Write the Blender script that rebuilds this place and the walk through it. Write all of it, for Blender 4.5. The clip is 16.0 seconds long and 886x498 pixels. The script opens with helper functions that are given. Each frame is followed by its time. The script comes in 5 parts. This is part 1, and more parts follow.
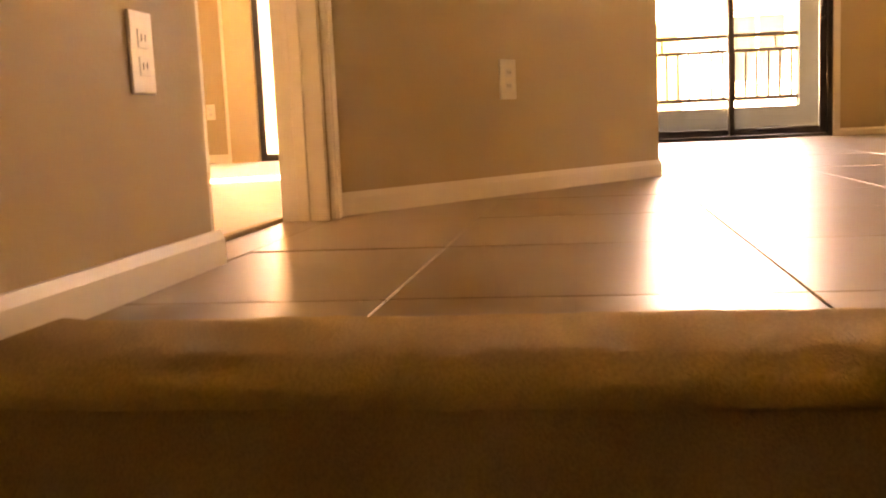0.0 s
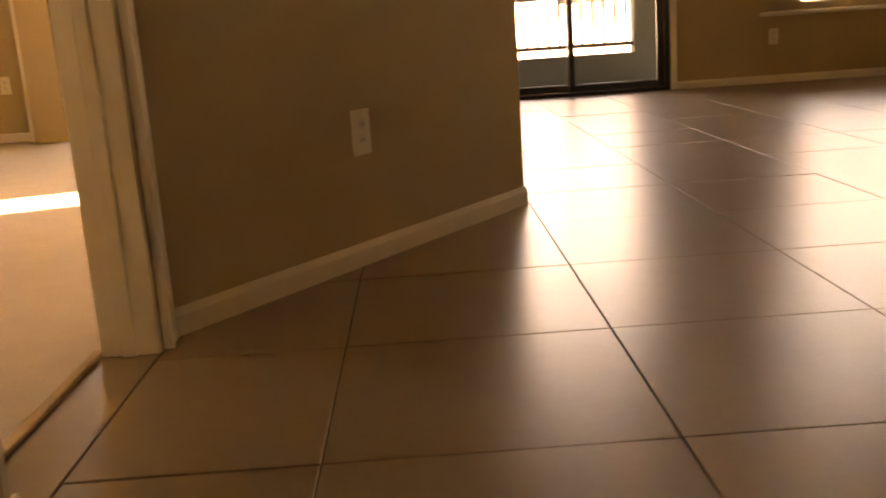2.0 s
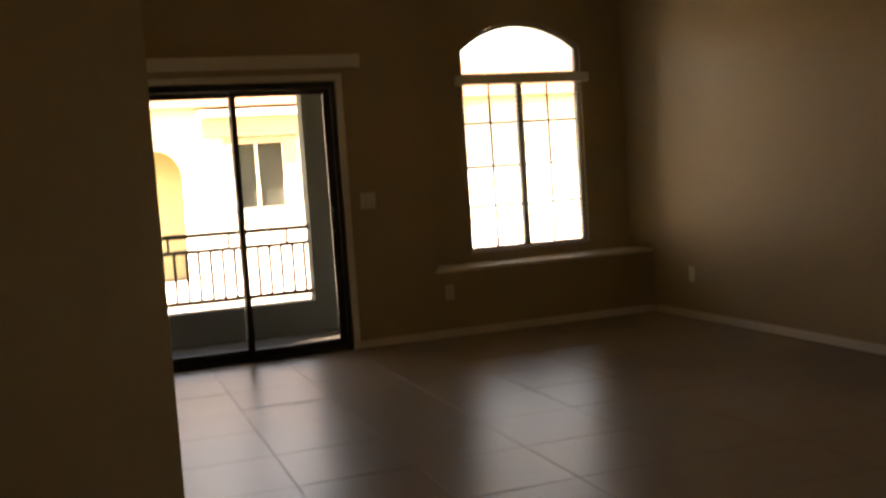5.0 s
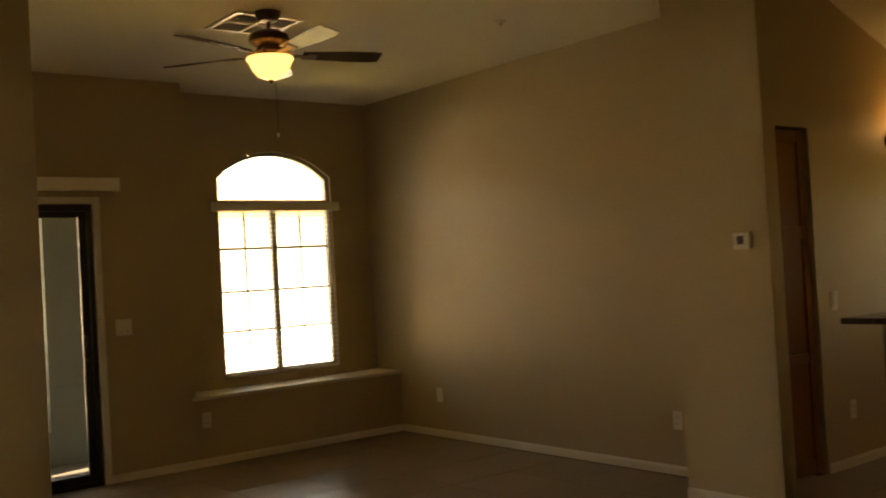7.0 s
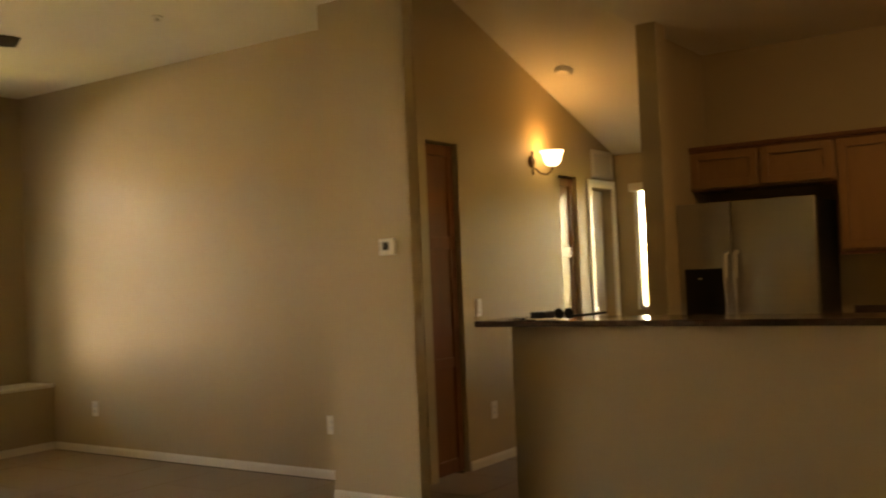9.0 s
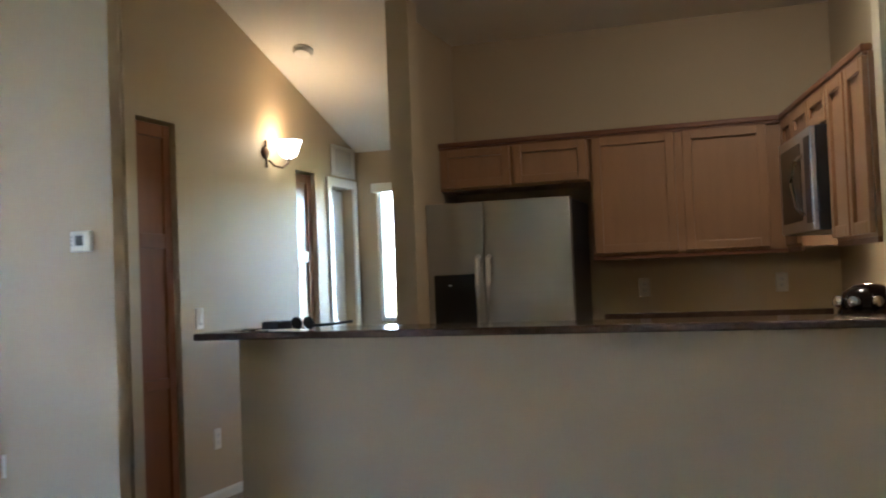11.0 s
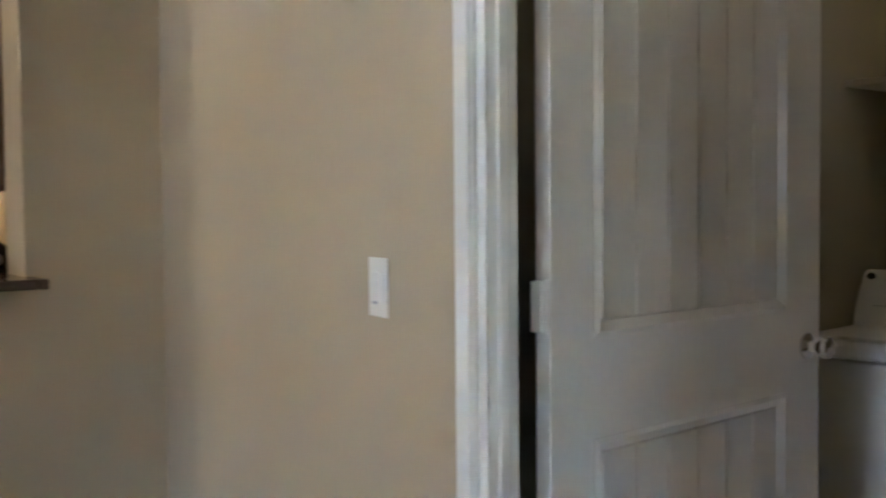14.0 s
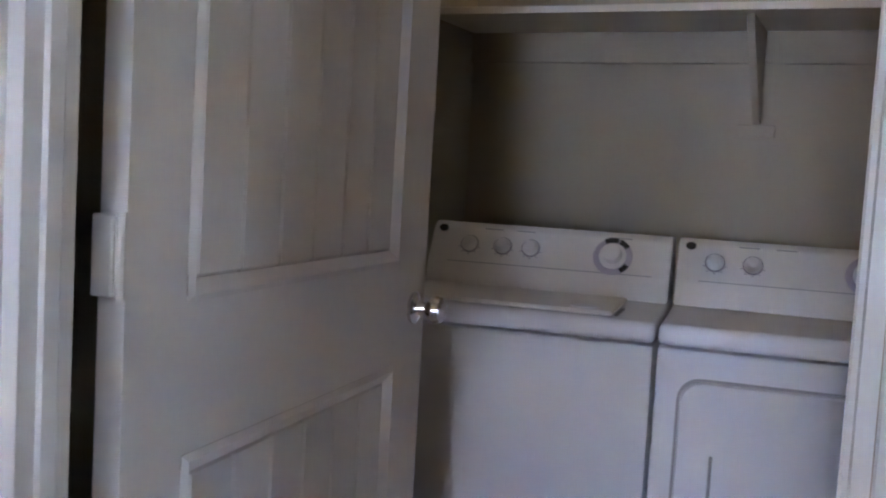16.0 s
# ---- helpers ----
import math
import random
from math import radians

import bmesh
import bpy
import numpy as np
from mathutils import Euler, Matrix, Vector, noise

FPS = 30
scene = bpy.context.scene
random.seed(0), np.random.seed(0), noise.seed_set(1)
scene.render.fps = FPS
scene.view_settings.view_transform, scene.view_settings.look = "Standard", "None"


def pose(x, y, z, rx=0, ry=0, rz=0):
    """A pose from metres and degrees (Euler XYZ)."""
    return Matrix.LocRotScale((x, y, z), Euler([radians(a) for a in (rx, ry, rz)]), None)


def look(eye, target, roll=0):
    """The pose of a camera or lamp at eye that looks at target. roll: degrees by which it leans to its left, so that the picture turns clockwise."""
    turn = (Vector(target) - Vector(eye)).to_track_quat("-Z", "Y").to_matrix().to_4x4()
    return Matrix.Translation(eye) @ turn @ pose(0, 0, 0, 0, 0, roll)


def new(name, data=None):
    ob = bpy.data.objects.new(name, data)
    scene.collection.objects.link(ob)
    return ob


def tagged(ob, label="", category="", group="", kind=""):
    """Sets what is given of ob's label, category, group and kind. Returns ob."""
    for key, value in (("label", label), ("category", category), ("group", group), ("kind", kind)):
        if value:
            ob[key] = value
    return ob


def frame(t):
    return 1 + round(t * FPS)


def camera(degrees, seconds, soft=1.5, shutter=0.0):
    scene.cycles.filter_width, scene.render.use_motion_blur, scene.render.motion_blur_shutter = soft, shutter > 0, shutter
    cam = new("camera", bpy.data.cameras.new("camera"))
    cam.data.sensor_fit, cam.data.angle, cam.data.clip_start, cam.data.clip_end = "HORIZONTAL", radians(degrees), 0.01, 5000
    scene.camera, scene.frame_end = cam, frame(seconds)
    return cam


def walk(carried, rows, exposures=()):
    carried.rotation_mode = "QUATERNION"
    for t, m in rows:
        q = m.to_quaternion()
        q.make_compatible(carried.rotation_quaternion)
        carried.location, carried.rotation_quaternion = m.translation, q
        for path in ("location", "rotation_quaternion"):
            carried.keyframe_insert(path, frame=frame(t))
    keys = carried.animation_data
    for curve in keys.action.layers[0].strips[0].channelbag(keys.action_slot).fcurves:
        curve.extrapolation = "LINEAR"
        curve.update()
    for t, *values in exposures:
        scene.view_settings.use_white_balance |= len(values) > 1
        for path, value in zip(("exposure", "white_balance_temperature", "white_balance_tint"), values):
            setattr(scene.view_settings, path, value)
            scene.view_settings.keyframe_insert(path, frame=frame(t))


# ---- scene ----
cam = camera(49.0, 16.0, soft=2.0, shutter=0.4)
PATH = [
    (0, (-1.866, -8.004, 0.222), (-2.172, -6.044, -0.031), -2.6),
    (0.5, (-1.886, -7.903, 0.279), (-2.162, -5.936, 0.04), -4.8),
    (1, (-1.937, -7.777, 0.384), (-2.129, -5.807, 0.095), -3.7),
    (1.5, (-1.966, -7.654, 0.517), (-2.058, -5.691, 0.147), -4.1),
    (2, (-1.954, -7.567, 0.609), (-1.926, -5.618, 0.16), -3.9),
    (2.5, (-1.928, -7.499, 0.73), (-1.788, -5.571, 0.22), -3.8),
    (3, (-1.946, -7.375, 0.792), (-1.673, -5.458, 0.291), -2.3),
    (3.5, (-1.96, -7.291, 0.905), (-1.578, -5.382, 0.446), -2.9),
    (4, (-1.908, -7.225, 1.003), (-1.438, -5.321, 0.62), -3.0),
    (4.5, (-1.849, -7.197, 1.112), (-1.288, -5.303, 0.834), -3.8),
    (5, (-1.806, -7.101, 1.261), (-1.128, -5.229, 1.112), -3.9),
    (5.2, (-1.804, -7.055, 1.271), (-1.074, -5.199, 1.189), -4.0),
    (7.3, (-2.449, -7.023, 1.425), (-1.13, -5.52, 1.466), -3.2),
    (7.5, (-2.453, -7.006, 1.413), (-1.089, -5.544, 1.454), -3.2),
    (8, (-2.383, -7.024, 1.334), (-0.918, -5.663, 1.39), -2.8),
    (8.5, (-2.251, -7.15, 1.33), (-0.698, -5.89, 1.381), -2.6),
    (9, (-2.166, -7.265, 1.309), (-0.516, -6.135, 1.36), -2.4),
    (9.2, (-2.144, -7.281, 1.297), (-0.454, -6.213, 1.349), -2.4),
    (11.3, (-1.261, -6.761, 1.237), (0.663, -6.217, 1.297), -2.3),
    (11.5, (-1.138, -6.715, 1.237), (0.806, -6.249, 1.291), -2.4),
    (12, (-0.926, -6.607, 1.274), (1.066, -6.429, 1.286), -2.7),
    (12.5, (-0.926, -6.495, 1.246), (1.062, -6.717, 1.233), -2.2),
    (13, (-0.971, -6.367, 1.286), (0.925, -7.002, 1.22), -2.1),
    (13.5, (-0.867, -6.444, 1.26), (0.899, -7.378, 1.183), -1.2),
    (13.8, (-0.848, -6.462, 1.237), (0.828, -7.551, 1.172), -0.7),
    (14, (-0.81, -6.5, 1.241), (0.807, -7.674, 1.163), -0.5),
    (14.5, (-0.71, -6.578, 1.209), (0.731, -7.964, 1.136), 0.0),
    (15, (-0.571, -6.664, 1.199), (0.669, -8.231, 1.105), 0.9),
    (15.5, (-0.394, -6.767, 1.182), (0.605, -8.496, 1.066), 1.9),
    (16, (-0.284, -6.835, 1.179), (0.533, -8.654, 1.025), 3.3),
]
EXPOSURES = [(0, 6.75, 30000, 52), (0.5, 5.7, 30000, 54), (1.5, 5.05, 30000, 46), (3.5, 5.05, 24000, 36), (5.2, 3.4, 12000, 28),
             (7.3, 4.15, 20000, 22), (9.2, 5.2, 13000, 22), (11.3, 6.1, 4800, 13), (12.5, 6.3, 5100, 13), (13.5, 5.95, 5600, 13), (14.5, 5.9, 5000, 18), (16, 5.8, 5100, 26)]
walk(cam, [(t, look(eye, target, roll)) for t, eye, target, roll in PATH],
     exposures=EXPOSURES)

# ---- light ----
world = bpy.data.worlds.new("sky")
scene.world = world
world.use_nodes = True
wn = world.node_tree.nodes
sky = wn.new("ShaderNodeTexSky")
sky.sky_type, sky.sun_disc = "NISHITA", False
sky.sun_elevation, sky.sun_rotation = radians(32), radians(-107)
world.node_tree.links.new(sky.outputs[0], wn["Background"].inputs[0])
wn["Background"].inputs[1].default_value = 0.15
sun = new("sun", bpy.data.lights.new("sun", "SUN"))
sun.data.energy, sun.data.angle, sun.data.color = 5.0, radians(0.53), (1.0, 0.97, 0.93)
sun.matrix_world = look((-20, -6, 13), (0, 0, 0))

# ---- materials ----


def mat(name, color, rough=0.5, metal=0.0, var=0.08, scale=3.0, grain=60.0, gvar=0.04, bump=0.0, bscale=200.0, rvar=0.0,
        coat=0.0, stretch=(1, 1, 1), rand=0.0, island=False, spec=0.5):
    """A painted, woven, stone or metal surface: colour with two scales of variation, fine relief and uneven gloss."""
    m = bpy.data.materials.new(name)
    m.use_nodes = True
    nt, n = m.node_tree, m.node_tree.nodes
    b = n["Principled BSDF"]
    b.inputs["Roughness"].default_value, b.inputs["Metallic"].default_value = rough, metal
    b.inputs["Coat Weight"].default_value, b.inputs["Specular IOR Level"].default_value = coat, spec
    tc = n.new("ShaderNodeTexCoord")
    mp = n.new("ShaderNodeMapping")
    mp.inputs["Scale"].default_value = stretch
    nt.links.new(tc.outputs["Object"], mp.inputs[0])
    big, small = n.new("ShaderNodeTexNoise"), n.new("ShaderNodeTexNoise")
    big.inputs["Scale"].default_value, big.inputs["Detail"].default_value = scale, 4
    small.inputs["Scale"].default_value, small.inputs["Detail"].default_value = grain, 3
    for t in (big, small):
        nt.links.new(mp.outputs[0], t.inputs["Vector"])
    val = n.new("ShaderNodeMath")
    val.operation = "MULTIPLY_ADD"
    nt.links.new(big.outputs["Fac"], val.inputs[0])
    val.inputs[1].default_value, val.inputs[2].default_value = 2 * var, 1 - var
    val2 = n.new("ShaderNodeMath")
    val2.operation = "MULTIPLY_ADD"
    nt.links.new(small.outputs["Fac"], val2.inputs[0])
    val2.inputs[1].default_value, val2.inputs[2].default_value = 2 * gvar, -gvar
    add = n.new("ShaderNodeMath")
    nt.links.new(val.outputs[0], add.inputs[0])
    nt.links.new(val2.outputs[0], add.inputs[1])
    last = add
    if rand:
        info = n.new("ShaderNodeNewGeometry" if island else "ShaderNodeObjectInfo")
        r = n.new("ShaderNodeMath")
        r.operation = "MULTIPLY_ADD"
        nt.links.new(info.outputs["Random Per Island" if island else "Random"], r.inputs[0])
        r.inputs[1].default_value, r.inputs[2].default_value = 2 * rand, 1 - rand
        mul = n.new("ShaderNodeMath")
        mul.operation = "MULTIPLY"
        nt.links.new(add.outputs[0], mul.inputs[0])
        nt.links.new(r.outputs[0], mul.inputs[1])
        last = mul
    hsv = n.new("ShaderNodeHueSaturation")
    hsv.inputs["Color"].default_value = (*color, 1)
    nt.links.new(last.outputs[0], hsv.inputs["Value"])
    nt.links.new(hsv.outputs[0], b.inputs["Base Color"])
    if rvar:
        rr = n.new("ShaderNodeMath")
        rr.operation = "MULTIPLY_ADD"
        nt.links.new(big.outputs["Fac"], rr.inputs[0])
        rr.inputs[1].default_value, rr.inputs[2].default_value = 2 * rvar, rough - rvar
        nt.links.new(rr.outputs[0], b.inputs["Roughness"])
    if bump:
        bt = n.new("ShaderNodeTexNoise")
        bt.inputs["Scale"].default_value, bt.inputs["Detail"].default_value = bscale, 2
        nt.links.new(mp.outputs[0], bt.inputs["Vector"])
        bp = n.new("ShaderNodeBump")
        bp.inputs["Strength"].default_value, bp.inputs["Distance"].default_value = bump, 0.004
        nt.links.new(bt.outputs["Fac"], bp.inputs["Height"])
        nt.links.new(bp.outputs[0], b.inputs["Normal"])
    return m


def glow(name, color, strength):
    m = bpy.data.materials.new(name)
    m.use_nodes = True
    b = m.node_tree.nodes["Principled BSDF"]
    b.inputs["Base Color"].default_value = (*color, 1)
    b.inputs["Emission Color"].default_value = (*color, 1)
    b.inputs["Emission Strength"].default_value = strength
    b.inputs["Roughness"].default_value = 0.3
    return m


def glass_mat(name, tint=(1, 1, 1), rough=0.0):
    m = bpy.data.materials.new(name)
    m.use_nodes = True
    nt, n = m.node_tree, m.node_tree.nodes
    n.remove(n["Principled BSDF"])
    g, t, mix, fr = n.new("ShaderNodeBsdfGlossy"), n.new("ShaderNodeBsdfTransparent"), n.new("ShaderNodeMixShader"), n.new("ShaderNodeFresnel")
    g.inputs["Roughness"].default_value = rough
    t.inputs["Color"].default_value = (*tint, 1)
    fr.inputs["IOR"].default_value = 1.45
    nt.links.new(fr.outputs[0], mix.inputs[0])
    nt.links.new(t.outputs[0], mix.inputs[1])
    nt.links.new(g.outputs[0], mix.inputs[2])
    nt.links.new(mix.outputs[0], n["Material Output"].inputs[0])
    return m


PAINT = mat("tan_wall_paint", (0.48, 0.382, 0.245), 0.55, var=0.04, scale=1.5, grain=90, gvar=0.02, bump=0.25, bscale=140, spec=0.35)
CEIL = mat("ceiling_paint", (0.78, 0.745, 0.66), 0.85, var=0.04, scale=2, bump=0.3, bscale=90, spec=0.2)
TRIM = mat("white_trim_paint", (0.78, 0.75, 0.68), 0.38, var=0.04, scale=4, gvar=0.02, bump=0.05, bscale=60)
DOORP = mat("white_door_paint", (0.83, 0.79, 0.72), 0.42, var=0.04, scale=5, gvar=0.03, bump=0.08, bscale=90)
TILE = mat("brown_ceramic_tile", (0.265, 0.195, 0.128), 0.32, var=0.16, scale=4.5, grain=38, gvar=0.07, bump=0.045, bscale=5, rvar=0.05, rand=0.06, spec=0.24)
GROUT = mat("dark_grout", (0.085, 0.062, 0.042), 0.9, var=0.2, scale=12, bump=0.3, bscale=300, spec=0.1)
CARPET = mat("tan_carpet", (0.46, 0.345, 0.21), 1.0, var=0.12, scale=9, grain=260, gvar=0.3, bump=0.6, bscale=260, spec=0.1)
CARPET2 = mat("beige_carpet", (0.52, 0.46, 0.38), 1.0, var=0.10, scale=9, grain=260, gvar=0.25, bump=0.8, bscale=260, spec=0.1)
FRAME = mat("dark_bronze_metal", (0.022, 0.02, 0.019), 0.5, metal=0.2, var=0.15, scale=12)
BLACK = mat("black_plastic", (0.012, 0.012, 0.013), 0.3, var=0.1)
WOOD = mat("maple_cabinet_wood", (0.31, 0.165, 0.078), 0.36, var=0.14, scale=2.2, grain=22, gvar=0.10, stretch=(9, 9, 1), rand=0.05, bump=0.04, bscale=30)
WOODD = mat("stained_door_wood", (0.22, 0.085, 0.034), 0.32, var=0.2, scale=2.0, grain=20, gvar=0.12, stretch=(9, 9, 1), bump=0.05, bscale=30)
CROWN = mat("dark_crown_wood", (0.17, 0.07, 0.035), 0.35, var=0.15, scale=3, grain=20, gvar=0.1, stretch=(1, 1, 6))
STEEL = mat("brushed_steel", (0.50, 0.50, 0.49), 0.33, metal=0.9, var=0.05, scale=2, grain=50, gvar=0.05, stretch=(1, 1, 30))
CHROME = mat("polished_nickel", (0.68, 0.65, 0.6), 0.16, metal=1.0, var=0.05)
GRANITE = mat("brown_granite", (0.085, 0.052, 0.036), 0.14, var=0.45, scale=30, grain=120, gvar=0.35, spec=0.6)
ENAMEL = mat("white_enamel", (0.80, 0.81, 0.83), 0.42, var=0.02, scale=3, gvar=0.01)
ENAMEL2 = mat("white_plastic", (0.74, 0.73, 0.70), 0.35, var=0.03)
PLATE = mat("white_switch_plastic", (0.80, 0.77, 0.70), 0.3, var=0.03)
GREY = mat("grey_plastic", (0.35, 0.35, 0.36), 0.4, var=0.05)
# balcony stucco: the shade there is put into this dark base colour
STUCCO = mat("shaded_grey_green_stucco", (0.07, 0.082, 0.08), 0.9, var=0.12, scale=4, bump=0.5, bscale=60, spec=0.1)
CREAM = mat("cream_stucco", (0.80, 0.80, 0.79), 0.9, var=0.08, scale=2, bump=0.5, bscale=40, spec=0.1)
TAUPE = mat("taupe_stucco", (0.42, 0.34, 0.26), 0.9, var=0.1, scale=2, bump=0.5, bscale=40, spec=0.1)
YELLOW = mat("ochre_stucco", (0.66, 0.55, 0.33), 0.9, var=0.1, scale=2, bump=0.4, bscale=40, spec=0.1)
ROOFT = mat("clay_roof", (0.35, 0.2, 0.12), 0.8, var=0.2, scale=3, rand=0.1, island=True)
GRASS = mat("dry_lawn", (0.28, 0.26, 0.10), 0.95, var=0.3, scale=0.6, grain=15, gvar=0.2, spec=0.1)
# balcony floor concrete, coloured dark so that it reads as shaded
CONC = mat("shaded_grey_concrete", (0.06, 0.063, 0.06), 0.95, var=0.12, scale=1.2, bump=0.3, bscale=80, spec=0.05)
GLASS = glass_mat("window_glass")
DARKGLASS = mat("tinted_window", (0.035, 0.042, 0.04), 0.12, var=0.1, scale=0.5, spec=0.25)
BRONZE = mat("antique_bronze", (0.09, 0.055, 0.035), 0.38, metal=0.8, var=0.2, scale=15)
BLADE = mat("dark_fan_blade", (0.055, 0.03, 0.02), 0.22, var=0.2, scale=3, grain=25, gvar=0.1)
LAMPG = glow("lit_amber_glass", (1.0, 0.62, 0.26), 0.19)
SCONCEG = glow("lit_white_glass", (1.0, 0.80, 0.50), 0.2)
SHELFM = mat("white_shelf_board", (0.72, 0.68, 0.58), 0.5, var=0.04)
CLOSETP = mat("laundry_wall_paint", (0.42, 0.37, 0.265), 0.6, var=0.04, scale=1.5, grain=90, gvar=0.02, bump=0.25, bscale=140, spec=0.3)
BLINDM = mat("white_blind", (0.8, 0.8, 0.76), 0.5, var=0.03)

# ---- building helpers ----


def box(bm, x0, x1, y0, y1, z0, z1, bevel=0.0, seg=2):
    m = Matrix.Translation(((x0 + x1) / 2, (y0 + y1) / 2, (z0 + z1) / 2)) @ Matrix.Diagonal((abs(x1 - x0), abs(y1 - y0), abs(z1 - z0), 1))
    vs = bmesh.ops.create_cube(bm, size=1, matrix=m)["verts"]
    if bevel:
        es = list({e for v in vs for e in v.link_edges})
        bmesh.ops.bevel(bm, geom=es, offset=bevel, segments=seg, profile=0.5, affect="EDGES")
    return bm


def rod(bm, a, b, r, seg=12, r2=None):
    a, b = Vector(a), Vector(b)
    q = (b - a).to_track_quat("Z", "Y").to_matrix().to_4x4()
    bmesh.ops.create_cone(bm, cap_ends=True, segments=seg, radius1=r, radius2=r if r2 is None else r2, depth=(b - a).length,
                          matrix=Matrix.Translation((a + b) / 2) @ q)
    return bm


def lathe(bm, profile, m, seg=28):
    """A turned body: profile of (radius, height) pairs about the local z axis, posed by m."""
    rings = []
    for r, z in profile:
        rings.append([bm.verts.new(m @ Vector((r * math.cos(2 * math.pi * k / seg), r * math.sin(2 * math.pi * k / seg), z))) for k in range(seg)])
    for a, b in zip(rings, rings[1:]):
        for k in range(seg):
            bm.faces.new((a[k], a[(k + 1) % seg], b[(k + 1) % seg], b[k]))
    bm.faces.new(rings[0][::-1])
    bm.faces.new(rings[-1])
    return bm


def tube(bm, pts, r, seg=8):
    """A bent rod along points."""
    pts = [Vector(p) for p in pts]
    rings = []
    for i, p in enumerate(pts):
        d = (pts[min(i + 1, len(pts) - 1)] - pts[max(i - 1, 0)]).normalized()
        q = d.to_track_quat("Z", "Y")
        rings.append([bm.verts.new(p + q @ Vector((r * math.cos(2 * math.pi * k / seg), r * math.sin(2 * math.pi * k / seg), 0))) for k in range(seg)])
    for a, b in zip(rings, rings[1:]):
        for k in range(seg):
            bm.faces.new((a[k], a[(k + 1) % seg], b[(k + 1) % seg], b[k]))
    bm.faces.new(rings[0][::-1])
    bm.faces.new(rings[-1])
    return bm


def prism(bm, poly, z0, z1):
    """A flat polygon in plan, raised from z0 to z1."""
    lo = [bm.verts.new((x, y, z0)) for x, y in poly]
    hi = [bm.verts.new((x, y, z1)) for x, y in poly]
    bm.faces.new(lo[::-1])
    bm.faces.new(hi)
    for i in range(len(poly)):
        j = (i + 1) % len(poly)
        bm.faces.new((lo[i], lo[j], hi[j], hi[i]))
    return bm


def mesh(name, bm, material, smooth=False):
    bmesh.ops.recalc_face_normals(bm, faces=bm.faces)
    me = bpy.data.meshes.new(name)
    bm.to_mesh(me)
    bm.free()
    me.materials.append(material)
    if smooth:
        me.shade_smooth()
        me.set_sharp_from_angle(angle=radians(35))
    return new(name, me)


def part(name, bm, material, parent, label="", smooth=False):
    ob = mesh(name, bm, material, smooth)
    ob.parent = parent
    chain = Matrix.Identity(4)
    p = parent
    while p:
        chain = p.matrix_basis if not p.parent else p.parent.matrix_basis
        p = p.parent
    ob.matrix_parent_inverse = Matrix.Identity(4) if parent.parent or parent.type == "MESH" else chain.inverted()
    if label:
        tagged(ob, label)
    return ob


def thing(name, base, label, category, group=""):
    ob = new(name)
    ob.empty_display_size = 0.1
    ob.location = base
    return tagged(ob, label, category, group)


def structure(name, bm, material, label, category="wall", smooth=False):
    return tagged(mesh(name, bm, material, smooth), label, category, kind="structure")


def B():
    return bmesh.new()


def wall_local(name, a, b, thick, z0, z1, holes, material, label):
    """A straight wall from a to b in plan, thickness to the left of a->b, with holes (s0, s1, z0, z1) along it."""
    a, b = Vector((*a, 0)), Vector((*b, 0))
    length = (b - a).length
    bm = B()
    s = 0.0
    for h0, h1, hz0, hz1 in sorted(holes):
        if h0 > s:
            box(bm, s, h0, 0, thick, z0, z1)
        if hz0 > z0:
            box(bm, h0, h1, 0, thick, z0, hz0)
        if hz1 < z1:
            box(bm, h0, h1, 0, thick, hz1, z1)
        s = h1
    if s < length:
        box(bm, s, length, 0, thick, z0, z1)
    d = b - a
    bm.transform(Matrix.Translation(a) @ Matrix.Rotation(math.atan2(d.y, d.x), 4, "Z"))
    return structure(name, bm, material, label)


def base_local(name, a, b, label="white painted baseboard along the wall", h=0.06, t=0.013, z=0.0):
    """A baseboard from a to b standing to the right of a->b, with an eased top edge."""
    a, b = Vector((*a, 0)), Vector((*b, 0))
    n = (b - a).length
    bm = B()
    prof = [(0, 0), (-t, 0), (-t, h - 0.016), (-t * 0.72, h - 0.008), (-t * 0.5, h), (0, h)]
    v0 = [bm.verts.new((0, y, zz + z)) for y, zz in prof]
    v1 = [bm.verts.new((n, y, zz + z)) for y, zz in prof]
    for i in range(len(prof)):
        j = (i + 1) % len(prof)
        bm.faces.new((v0[i], v0[j], v1[j], v1[i]))
    bm.faces.new(v0[::-1])
    bm.faces.new(v1)
    d = b - a
    bm.transform(Matrix.Translation(a) @ Matrix.Rotation(math.atan2(d.y, d.x), 4, "Z"))
    return structure(name, bm, TRIM, label, "baseboard")


# ---- plan ----
XE, XW, YN, YREC = 2.65, -2.51, 0.0, 0.352
YS, YBULK = -3.72, -3.62
XP = 2.219
ZC = 2.95
CORNER, DIAG0 = (-1.62, -4.33), (-2.51, -5.57)
NOSE = -7.12


def vault(x):
    return 3.12 - 0.3436 * (x - 3.29) if x > 1.0 else 3.907 - 0.28 * (1.0 - x)


# floor slab below the tiles
floor = structure("floor", prism(B(), [(XW, NOSE + 0.19), (-1.30, NOSE + 0.19), (-1.30, -7.75), (5.84, -7.75), (5.84, -3.4), (2.75, -3.4), (2.75, 0.1), (-1.70, 0.1), (-1.70, -4.35), (-2.62, -5.40), (-2.62, -6.40), (XW, -6.40)], -0.20, -0.004),
                  GROUT, "brown ceramic tile floor with dark grout joints", "floor")

